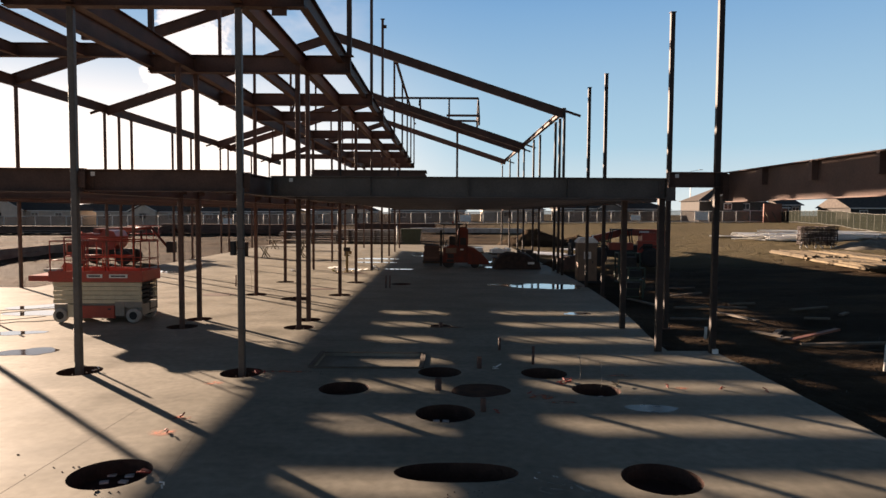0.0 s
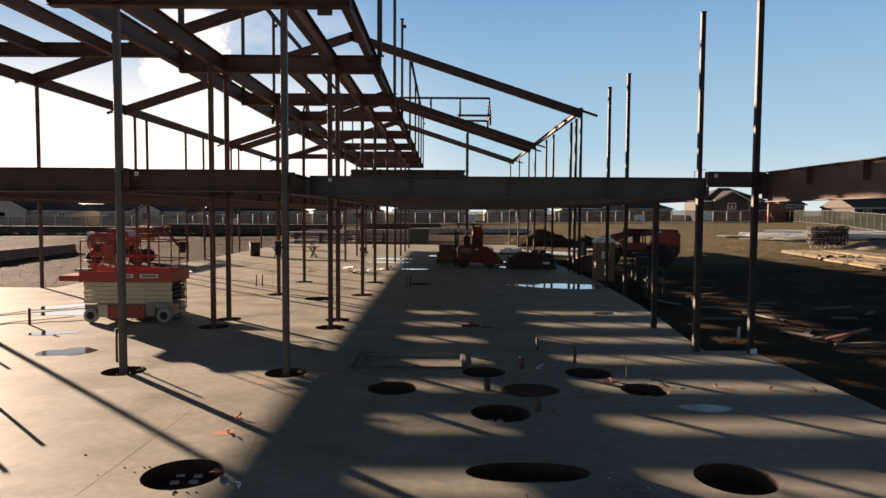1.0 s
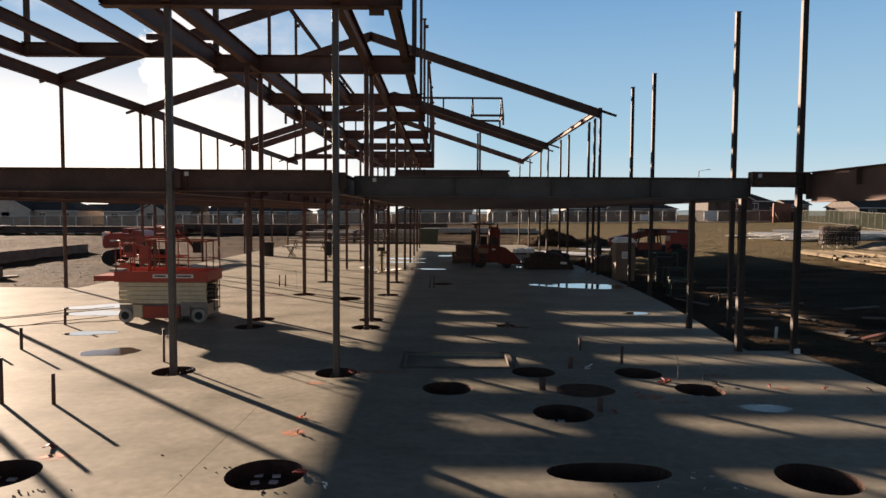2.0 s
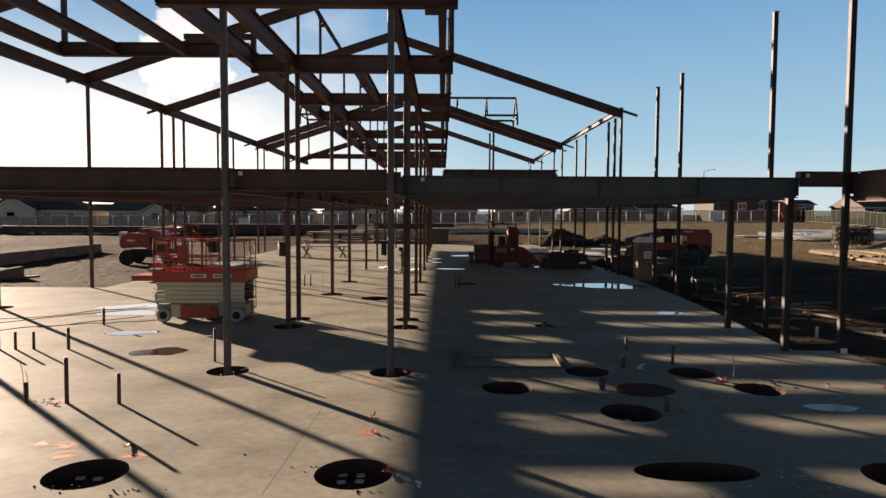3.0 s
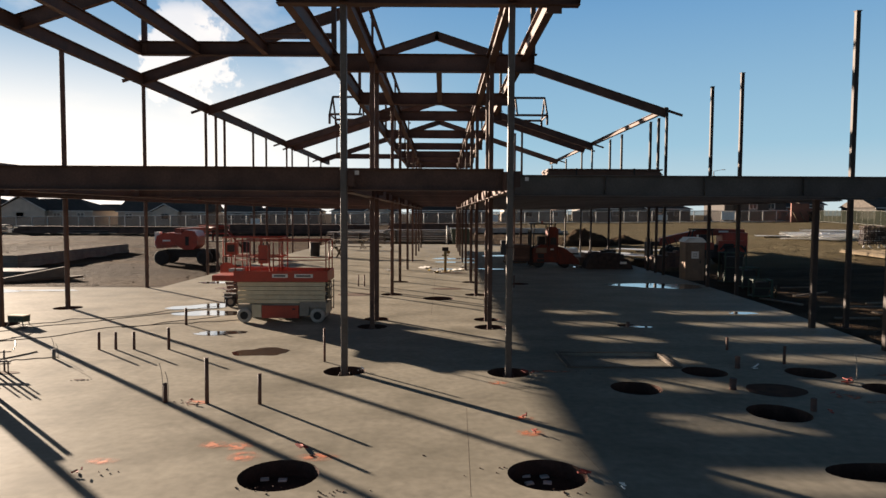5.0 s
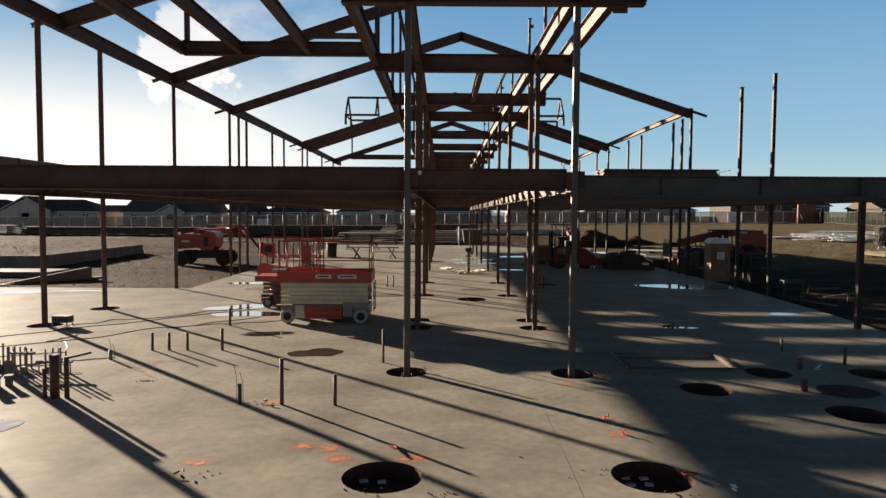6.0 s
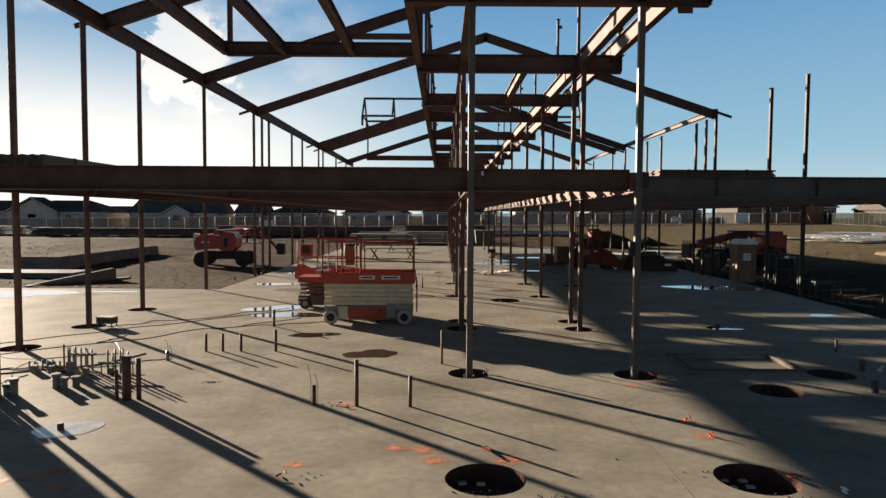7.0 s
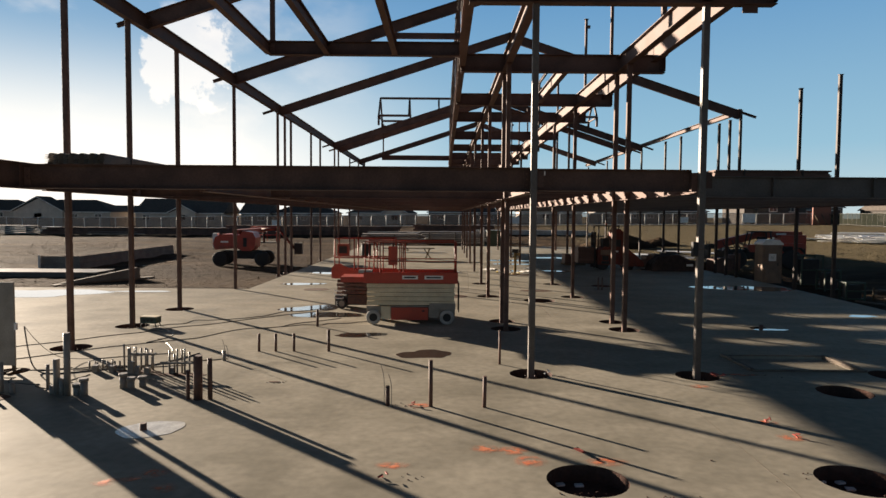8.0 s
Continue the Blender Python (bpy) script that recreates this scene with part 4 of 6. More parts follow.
    box_part("headlamp", M_WHITE, o, (-2.42, -0.8, 1.1), (-2.3, -0.6, 1.25), 0.01)
    box_part("fork_carriage", M_BLACK, o, (-3.25, -0.6, 0.45), (-3.1, 1.1, 1.45), 0.01)
    for y in (-0.3, 0.7):
        box_part("fork", M_BLACK, o, (-4.2, y, 0.3), (-3.2, y + 0.12, 0.36), 0.005)
    for y in (-0.5, 0.0, 0.5, 1.0):
        rod("carriage_bar", M_BLACK, o, (-3.18, y, 0.4), (-3.18, y, 1.7), 0.03, seg=6)
    return o


G0 = -0.24
boom_lift(pose(-21.2, 41.2, G0, 0, 0, 6), "orange boom lift with black tyres parked on the soil", 82)
telehandler(pose(11.4, 41.9, G0 + 0.02, 0, 0, -4), "red-orange telehandler with its boom lowered, parked on the soil")


def compact_lift(m):
    """An orange fork lift with open cab, mast and a load on its forks."""
    o = thing("rough_terrain_forklift", "orange forklift with an open cab carrying a dark crate", "forklift", m)
    bm = bmesh.new()
    add_prism(bm, [(-0.95, 0.3), (-0.1, 0.3), (-0.1, 1.25), (-0.5, 1.3), (-0.75, 1.15), (-0.95, 1.1)], -0.65, 0.65)
    body = part("body", bevelled(bm, 0.04, 2), M_DULLRED, o)
    box_part("step", M_BLACK, body, (-0.75, -0.8, 0.35), (-0.35, -0.655, 0.5), 0.01)
    box_part("grille", M_BLACK, body, (-0.7, -0.662, 0.55), (-0.35, -0.651, 0.8), 0)
    box_part("side_panel", M_TAN, body, (-0.8, -0.664, 0.84), (-0.2, -0.651, 1.12), 0)
    bm = bmesh.new()
    add_prism(bm, [(0.45, 0.22), (1.62, 0.22), (1.6, 0.42), (1.2, 0.82), (0.8, 1.12), (0.45, 1.2)], -0.7, 0.7)
    part("rear_fender", bevelled(bm, 0.04, 2), M_DULLRED, o)
    bm = bmesh.new()
    add_prism(bm, [(-0.12, 0.3), (0.44, 0.3), (0.46, 2.12), (0.32, 2.28), (-0.02, 2.28), (-0.12, 2.1)], -0.6, 0.3)
    hood = part("tower", bevelled(bm, 0.04), M_DULLRED, o)
    box_part("tower_louvre", M_BLACK, hood, (0.0, -0.612, 1.3), (0.34, -0.601, 1.7), 0)
    box_part("decal", M_WHITE, hood, (0.02, -0.612, 1.0), (0.2, -0.601, 1.08), 0)
    rod("exhaust", M_BLACK, hood, (0.36, 0.0, 2.2), (0.36, 0.0, 2.5), 0.04)
    for x in (-0.95, -0.1):
        for y in (-0.6, 0.6):
            rod("roof_post", M_BLACK, o, (x, y, 1.1), (x + 0.05, y, 2.42), 0.035, seg=6)
    roof = box_part("cab_roof", M_BLACK, o, (-1.1, -0.68, 2.42), (0.15, 0.68, 2.48), 0.015)
    rod("beacon", M_ORANGE, roof, (-0.4, -0.2, 2.48), (-0.4, -0.2, 2.62), 0.05)
    box_part("seat", M_BLACK, o, (-0.6, -0.3, 1.15), (-0.25, 0.3, 1.75), 0.06)
    rod("steering_column", M_BLACK, o, (-0.9, 0, 1.0), (-0.7, 0, 1.55), 0.025, seg=6)
    for x, r in ((-0.65, 0.34), (0.85, 0.24)):
        for y in (-0.5, 0.5):
            wheel(o, x, y, r, r, 0.24, M_BLACK, M_BLACK)
    for y in (-0.35, 0.35):
        box_part("mast_rail", M_BLACK, o, (-1.12, y - 0.05, 0.1), (-1.0, y + 0.05, 2.1), 0.01)
        box_part("fork", M_BLACK, o, (-2.1, y - 0.06, 0.3), (-1.1, y + 0.06, 0.36), 0.005)
    for z in (0.5, 1.2, 2.0):
        box_part("mast_tie", M_BLACK, o, (-1.1, -0.35, z), (-1.03, 0.35, z + 0.1), 0.005)
    crate = box_part("crate", M_STEEL, o, (-2.0, -0.5, 0.37), (-1.14, 0.5, 1.25), 0.02, "dark crate carried on the forks")
    for z in (0.5, 0.8, 1.1):
        box_part("crate_slat", M_STEEL, crate, (-2.02, -0.52, z), (-1.12, -0.503, z + 0.12), 0)
    return o


compact_lift(pose(0.95, 37.3, 0.0, 0, 0, 0))


def toilet(m):
    o = thing("portable_toilet", "tan plastic portable toilet with a pale roof", "portable toilet", m)
    box_part("base", M_BLACK, o, (-0.55, -0.55, 0), (0.55, 0.6, 0.12), 0.02)
    box_part("cabin", M_TAN, o, (-0.53, -0.53, 0.12), (0.53, 0.58, 2.05), 0.03)
    door = box_part("door", M_TAN, o, (-0.38, -0.56, 0.18), (0.38, -0.532, 1.95), 0.012)
    sign = box_part("sign", M_WHITE, door, (-0.2, -0.573, 1.24), (0.2, -0.561, 1.6), 0)
    for i in range(3):
        box_part("writing_bar", M_BLACK, sign, (-0.11, -0.578, 1.34 + i * 0.07), (0.11, -0.574, 1.36 + i * 0.07), 0)
    box_part("handle", M_BLACK, door, (0.27, -0.585, 1.0), (0.32, -0.561, 1.14), 0.004)
    for x in (-0.5, 0.44):
        box_part("corner_rib", M_TAN, o, (x, -0.562, 0.14), (x + 0.06, -0.532, 2.02), 0.008)
    bm = bmesh.new()
    add_prism(bm, [(-0.58, 2.05), (0.58, 2.05), (0.56, 2.12), (0.36, 2.3), (-0.36, 2.3), (-0.56, 2.12)], -0.6, 0.62)
    part("roof", bevelled(bm, 0.04, 2), M_WHITE, o, "pale translucent plastic roof")
    rod("vent_pipe", M_WHITE, o, (0.42, 0.45, 2.2), (0.42, 0.45, 2.42), 0.05)
    return o


toilet(pose(6.83, 31.3, -0.2, 0, 0, -3) @ Matrix.Diagonal((0.84, 0.78, 0.93, 1.0)))

LOOSE_SOIL = []
# ---------------------------------------------------------------- pipes and conduits through the slab
G_STUB, G_COND = "pipe stubs standing in the slab", "grey conduits standing in the slab"


def stub(x, y, h, r, mat, label, group, cap=True, lean=0.0):
    o = thing("pipe_stub", label, "pipe", pose(x, y, -0.1, lean, lean * 0.6, 0), group)
    bm = bmesh.new()
    add_tube(bm, (0, 0, 0), (0, 0, h + 0.1), r, 12)
    part("pipe", bm, mat, o)
    if cap:
        bm = bmesh.new()
        add_tube(bm, (0, 0, h + 0.06), (0, 0, h + 0.115), r * 1.22, 12)
        part("cap", bm, mat, o)
    return o


T_RUST, T_GREY, T_THIN = "dark rusted pipe stub standing upright in the slab", "grey plastic conduit stub standing upright in the slab", "thin grey conduit standing in a ganged row"
PIPES_WEST = ((-12.56, 14.27, 0.39, 0.03), (-12.20, 14.28, 0.39, 0.03), (-11.81, 14.30, 0.39, 0.03), (-11.06, 14.32, 0.48, 0.033), (-11.91, 17.48, 0.45, 0.035),
                   (-8.77, 10.25, 0.73, 0.032), (-7.94, 10.24, 0.49, 0.03), (-9.44, 10.29, 0.31, 0.033), (-7.45, 13.2, 0.68, 0.025),
                   (-12.65, 10.55, 0.47, 0.03), (-12.49, 10.55, 0.71, 0.07), (-12.30, 10.56, 0.67, 0.038))
PIPES_EAST = (
                   (1.28, 14.57, 0.28, 0.03), (1.84, 13.2, 0.37, 0.03), (0.73, 12.83, 0.23, 0.05), (0.64, 10.01, 0.2, 0.045), (-0.07, 11.23, 0.2, 0.06),
                   (-2.32, 26.66, 0.51, 0.03), (-2.16, 26.67, 0.51, 0.03), (-8.52, 26.93, 0.48, 0.03), (-8.27, 26.94, 0.48, 0.03), (-0.05, 17.7, 0.1, 0.05),
                   (-12.68, 9.05, 0.1, 0.045), (-15.35, 8.6, 0.2, 0.04))
for x, y, h, r in PIPES_WEST + PIPES_EAST:
    stub(x, y, h, r, M_RUST, T_RUST, G_STUB, cap=False, lean=random.uniform(-1.5, 1.5))
for x, y, h, r in ((-15.21, 11.09, 0.42, 0.028), (-14.96, 10.8, 0.14, 0.05), (-14.86, 10.75, 0.59, 0.05), (-14.77, 10.75, 0.28, 0.05), (-14.67, 10.72, 1.03, 0.05),
                   (-14.53, 10.75, 0.18, 0.06), (-14.41, 10.73, 0.27, 0.06), (-14.0, 11.2, 0.24, 0.06), (-13.87, 11.2, 0.17, 0.06), (-13.72, 11.3, 0.17, 0.06),
                   (-15.95, 10.9, 0.58, 0.03), (-15.83, 10.86, 0.5, 0.03), (-15.95, 10.7, 0.2, 0.03), (-15.62, 10.8, 0.18, 0.04), (-13.01, 13.36, 0.2, 0.035)):
    stub(x, y, h, r, M_PVC, T_GREY, G_COND, cap=r > 0.055, lean=random.uniform(-1.5, 1.5))
for x0, n, y, h, step in ((-15.25, 4, 12.46, 0.18, 0.075), (-14.93, 4, 12.5, 0.18, 0.07), (-14.60, 5, 12.48, 0.47, 0.055), (-14.29, 4, 12.5, 0.47, 0.06), (-13.63, 6, 12.2, 0.46, 0.07)):
    for i in range(n):
        stub(x0 + i * step, y + 0.05 * (i % 2), h * random.uniform(0.78, 1.06), 0.017, M_PVC, T_THIN, G_COND, cap=False, lean=random.uniform(-2, 2))
for x, y, w, h in ((-14.36, 12.25, 0.1, 0.2), (-14.22, 12.2, 0.08, 0.12), (-14.05, 12.22, 0.09, 0.1), (-15.05, 12.3, 0.09, 0.12), (-14.75, 12.32, 0.08, 0.11), (-13.6, 12.25, 0.07, 0.1), (-16.05, 10.4, 0.14, 0.16)):
    o = thing("junction_box", "small grey box at the foot of the conduits", "junction box", pose(x, y, 0, 0, 0, 4), "boxes at the conduits")
    box_part("case", M_PVC, o, (-w / 2, -0.05, -0.01), (w / 2, 0.05, h), 0.006)
    box_part("cover", M_PVC, o, (-w / 2 - 0.006, -0.056, h), (w / 2 + 0.006, 0.056, h + 0.012), 0.002)
for i, (x, y, rx, ry) in enumerate(((-13.45, 12.15, 0.5, 0.14), (-14.3, 12.35, 0.45, 0.1), (-16.1, 10.5, 0.6, 0.3))):
    LOOSE_SOIL.append((x, y, rx, ry))
for a, b, z in (((-14.45, 12.45), (-13.98, 12.5), 0.3), ((-13.78, 12.18), (-13.1, 12.2), 0.2)):
    o = thing("strut_channel", "thin steel channel tying a row of conduits", "channel", group="channels tying the conduits")
    bm = bmesh.new()
    add_box(bm, a[0], a[1] - 0.045, z, b[0], b[1] - 0.02, z + 0.035)
    part("channel", bm, M_PVC, o)
    for x in (a[0] + 0.05, b[0] - 0.05):
        rod("leg", M_PVC, o, (x, a[1] - 0.02, -0.01), (x, a[1] - 0.02, z), 0.012)


def lying(a, b, n, sway, seed, z=0.012):
    """Points of a cable that lies loosely from a to b."""
    rnd = random.Random(seed)
    out = []
    for i in range(n):
        k = i / (n - 1)
        w = sway * math.sin(math.pi * k) * 2
        out.append((a[0] + (b[0] - a[0]) * k + rnd.uniform(-w, w), a[1] + (b[1] - a[1]) * k + rnd.uniform(-w, w), z))
    return out


for i, (a, b, sway) in enumerate((((-19.0, 13.6), (-12.0, 20.6), 0.12), ((-17.6, 13.0), (-11.5, 18.9), 0.15), ((-16.8, 12.3), (-13.6, 12.9), 0.12),
                                  ((-16.2, 17.3), (-12.3, 20.9), 0.25), ((-15.2, 11.1), (-16.9, 12.1), 0.1), ((-16.3, 17.4), (-14.4, 14.2), 0.3), ((-13.4, 17.0), (-10.6, 18.4), 0.15), ((-17.0, 12.2), (-14.3, 12.9), 0.12), ((-14.3, 12.9), (-13.0, 13.5), 0.05), ((-15.2, 11.0), (-15.05, 12.1), 0.12))):
    strand("extension_cable", lying(a, b, 13, sway * 0.9, i, 0.006), 0.006, M_PVC if i == 5 else M_BLACK, "grey extension cable lying loosely on the slab" if i == 5 else "dark extension cable lying loosely on the slab")
strand("extension_cable", [(-16.36, 12.3, 0.85), (-16.3, 12.3, 0.3), (-16.1, 12.2, 0.008), (-15.7, 12.1, 0.008), (-15.2, 12.35, 0.008), (-14.7, 12.75, 0.008), (-14.3, 12.75, 0.008), (-13.9, 13.5, 0.008), (-13.75, 14.0, 0.008)], 0.012, M_BLACK, "dark cable hanging from the power board and lying on the slab")
strand("extension_cable", [(-16.36, 12.3, 0.85), (-16.2, 12.7, 0.2), (-15.8, 13.3, 0.006), (-15.1, 13.7, 0.006), (-14.3, 14.0, 0.006)], 0.006, M_PVC, "thin grey cable hanging from the power board")
for (x, y, h) in ((-9.5, 10.32, 0.62), (-9.38, 10.25, 0.5), (-13.0, 13.35, 0.42), (-12.95, 13.4, 0.3), (2.55, 12.0, 0.5), (2.85, 11.6, 0.42), (-7.6, 26.0, 0.75), (-15.2, 11.3, 0.35)):
    strand("loose_wire", [(x, y, -0.02), (x + 0.01, y, h * 0.5), (x - 0.015, y + 0.01, h * 0.85), (x - 0.05, y + 0.02, h)], 0.005, M_PVC, "thin bent wire standing up from the slab", "wire", "wires standing in the slab")

# power box and cabinet
o = thing("power_box", "small olive distribution box on splayed legs with cables", "power box", pose(-16.25, 17.3, 0, 0, 0, -8) @ Matrix.Scale(0.74, 4))
box_part("case", M_GREEN, o, (-0.3, -0.17, 0.13), (0.3, 0.17, 0.34), 0.03)
box_part("lid", M_CREAM, o, (-0.31, -0.18, 0.34), (0.31, 0.18, 0.37), 0.01)
for x in (-0.24, 0.24):
    for y in (-0.13, 0.13):
        rod("leg", M_BLACK, o, (x * 1.2, y * 1.2, 0), (x, y, 0.15), 0.018)
for x in (-0.15, 0.0, 0.15):
    box_part("socket", M_BLACK, o, (x - 0.04, -0.185, 0.2), (x + 0.04, -0.171, 0.28), 0.003)
o = thing("power_board", "grey-brown temporary power board standing upright on short legs", "power board", pose(-16.81, 12.17, 0, 0, 0, 1))
box_part("board", M_GREYP, o, (-0.43, 0.0, 0.14), (0.34, 0.045, 1.68), 0.006)
for x in (-0.38, 0.25):
    box_part("leg", M_WOOD, o, (x, 0.05, 0.028), (x + 0.05, 0.1, 1.6), 0.004)
    box_part("foot", M_WOOD, o, (x, -0.12, 0), (x + 0.05, 0.26, 0.028), 0.004)
box_part("outlet", M_WHITE, o, (0.344, -0.01, 0.8), (0.38, 0.05, 0.93), 0.006, "pale outlet box on the board's edge")
o = thing("switch_box", "small dark switch box fixed to the steel column", "switch box", pose(XB - 0.12, 12.34, 2.24))
box_part("case", M_BLACK, o, (-0.05, -0.05, 0), (0.045, 0.05, 0.27), 0.008)
box_part("cover", M_BLACK, o, (-0.04, -0.06, 0.02), (0.035, -0.051, 0.25), 0.002)
rod("strap", M_RUST, o, (0.04, 0.0, 0.13), (0.2, 0.0, 0.13), 0.008, seg=6)


# ---------------------------------------------------------------- water, marks and litter on the slab
def patch(name, x, y, rx, ry, mat, label, category, seed, z=0.004, kind="", wob=0.28, n=40, turn=0.0, group=""):
    rnd = random.Random(seed)
    ph = [rnd.uniform(0, 6.28) for _ in range(4)]
    bm = bmesh.new()
    ring = []
    for i in range(n):
        a = 2 * math.pi * i / n
        k = 1 + wob * (0.5 * math.sin(2 * a + ph[0]) + 0.35 * math.sin(3 * a + ph[1]) + 0.25 * math.sin(5 * a + ph[2]) + 0.12 * math.sin(9 * a + ph[3]))
        u, v = rx * k * math.cos(a), ry * k * math.sin(a)
        ring.append(bm.verts.new((x + u * math.cos(turn) - v * math.sin(turn), y + u * math.sin(turn) + v * math.cos(turn), z)))
    low = [bm.verts.new((v.co.x, v.co.y, z - 0.003)) for v in ring]
    bm.faces.new(ring)
    for i in range(n):
        bm.faces.new((ring[i], low[i], low[(i + 1) % n], ring[(i + 1) % n]))
    return solid(name, bm, mat, label, category, group, kind)


T_PUD = "shallow puddle of still water on the slab"
for i, (x, y, rx, ry, tn) in enumerate(((4.1, 27.7, 1.8, 1.0, 0), (-12.6, 9.08, 0.42, 0.36, 0.6), (3.3, 10.2, 0.42, 0.2, 0), (-12.7, 20.9, 1.0, 0.55, 0.3), (-12.0, 19.5, 0.95, 0.55, 0.2),
                                       (0.1, 17.5, 0.4, 0.13, 0), (4.15, 20.05, 0.45, 0.22, 0), (-4.4, 43.8, 1.2, 0.7, 0), (-2.4, 35.7, 0.8, 0.3, 0), (-5.1, 35.5, 0.6, 0.35, 0), (-4.3, 40.6, 1.3, 0.4, 0), (-0.9, 47.0, 1.2, 0.8, 0),
                                       (-14.6, 28.1, 0.9, 0.4, 0), (-14.4, 33.4, 0.9, 0.5, 0), (-10.62, 16.3, 0.66, 0.27, 0.1), (-23.4, 24.2, 2.1, 1.3, 0), (-20.0, 25.0, 1.1, 0.22, 0), (-8.97, 14.11, 0.55, 0.42, 0), (3.2, 37.2, 0.9, 0.5, 0), (3.4, 41.5, 1.2, 0.7, 0))):
    patch("puddle", x, y, rx, ry, M_MUD if x == -8.97 else M_DAMP if x == 3.3 else M_SKYFILM if x == -12.6 else M_WATER, "red-brown muddy puddle on the slab" if x == -8.97 else "thin film of water on the slab, sky reflection in its colour" if x in (3.3, -12.6) else T_PUD, "puddle", 40 + i, turn=tn, wob=0.12 if i in (1, 2) else 0.28, group="puddles on the slab")
# Added tube stands for a bright line across this block-out.
o = thing("white_line_tube", "thin white tube added as the bright line in a block-out", "conduit", pose(-1.71, 11.42, -0.18, 0, 0, 3))
rod("tube", M_WHITE, o, (-0.3, 0, 0), (0.3, 0, 0), 0.016)
M_STAIN = material("damp_red_brown_patch", (0.10, 0.052, 0.036), (0.06, 0.033, 0.024), 0.95, scale=4, fine=30, bump=0.002, spec=0.1)
# The small patch at (-11.56, 11.68) paints the shade of a shallow dip.
for i, (x, y, rx, ry) in enumerate(((0.66, 11.2, 0.52, 0.42), (-11.56, 11.68, 0.1, 0.05), (-8.3, 24.2, 0.6, 0.5), (-4.9, 26.2, 0.6, 0.3), (-13.6, 26.1, 0.5, 0.42), (-4.7, 33.2, 0.9, 0.3), *LOOSE_SOIL)):
    patch("soil_patch", x, y, rx, ry, M_STAIN, "round patch in the slab: damp red-brown fill, one a dip's shade", "soil patch", 70 + i, wob=0.08, z=0.006, group="soil patches in the slab")
SPRAY = ((-7.52, 8.02, 0.17, 0.17), (-8.04, 8.42, 0.16, 0.12), (-7.72, 8.36, 0.2, 0.12), (-6.6, 8.0, 0.24, 0.12), (-9.18, 7.84, 0.18, 0.1), (-8.94, 10.32, 0.22, 0.1), (-3.86, 8.95, 0.17, 0.14), (-3.88, 9.58, 0.14, 0.09),
         (-11.87, 7.54, 0.14, 0.13), (-11.6, 7.14, 0.13, 0.12), (-12.05, 7.38, 0.16, 0.06), (-12.3, 7.3, 0.12, 0.1), (-2.96, 12.46, 0.45, 0.1), (-4.08, 11.59, 0.16, 0.1), (1.67, 10.79, 0.3, 0.1), (1.95, 10.5, 0.25, 0.08), (3.4, 12.3, 0.3, 0.08), (4.2, 11.4, 0.14, 0.06))
for i, (x, y, rx, ry) in enumerate(SPRAY):
    patch("paint_mark", x, y, rx * 1.35, ry * 1.35, M_MARK, "faded orange layout paint sprayed on the slab", "paint mark", 90 + i, wob=0.12, z=0.0035, group="layout paint marks", turn=0.25 * (i % 3))


def ribbon_scrap(x, y, s, mat, label, seed):
    rnd = random.Random(seed)
    bm = bmesh.new()
    for k in range(3):
        m = pose(x + rnd.uniform(-s, s) * 0.5, y + rnd.uniform(-s, s) * 0.5, 0.012 + 0.02 * k, rnd.uniform(-25, 25), rnd.uniform(-25, 25), rnd.uniform(0, 180))
        add_box(bm, -s * 0.5, -s * 0.14, 0, s * 0.5, s * 0.14, 0.012, m)
    return solid("scrap", bm, mat, label, "scrap", "scraps on the slab")


for i, (x, y) in enumerate(((-3.82, 8.92), (-3.86, 9.6), (-6.9, 8.28), (-9.25, 7.47), (-9.04, 10.3), (-3.39, 12.3), (2.25, 11.75), (4.0, 11.5), (4.9, 11.3), (0.85, 9.9), (5.6, 11.2), (2.15, 11.62), (2.3, 11.8), (-3.43, 7.5), (-3.5, 12.28), (1.5, 10.9))):
    ribbon_scrap(x, y, 0.13 if i in (2, 6, 11, 12, 13, 14) else 0.07, M_RAG, "crumpled red ribbon scrap on the slab", i)
for i, (x, y, s) in enumerate(((1.04, 12.76, 0.13), (3.13, 11.64, 0.12), (-6.63, 12.42, 0.08), (-3.1, 7.1, 0.06), (-5.3, 34.3, 0.5), (-4.4, 33.6, 0.4), (-3.9, 36.5, 0.5), (-7.9, 34.2, 0.4))):
    ribbon_scrap(x, y, s, M_WOOD if i == 1 else M_WRAP, "pale scrap lying on the slab", 30 + i)
# a wad of clear film beside the long block-out
rnd = random.Random(15)
bm = bmesh.new()
for k in range(7):
    p, way = Vector((1.0 + rnd.uniform(-0.1, 0.5), 7.25 + rnd.uniform(-0.12, 0.18), 0.01)), rnd.uniform(0, 6.28)
    last = None
    for i in range(9):
        way += rnd.uniform(-0.9, 0.9)
        p = p + Vector((0.06 * math.cos(way), 0.045 * math.sin(way), 0))
        lift = 0.012 + 0.03 * rnd.random()
        pair = [bm.verts.new(p + Vector((0, 0, lift))), bm.verts.new(p + Vector((rnd.uniform(-0.02, 0.02), 0.025, lift * 0.3)))]
        if last:
            bm.faces.new((last[0], last[1], pair[1], pair[0]))
        last = pair
bmesh.ops.solidify(bm, geom=bm.faces[:], thickness=0.001)
solid("plastic_film", bm, M_FILM, "crumpled wad of clear plastic film lying on the slab", "plastic film")
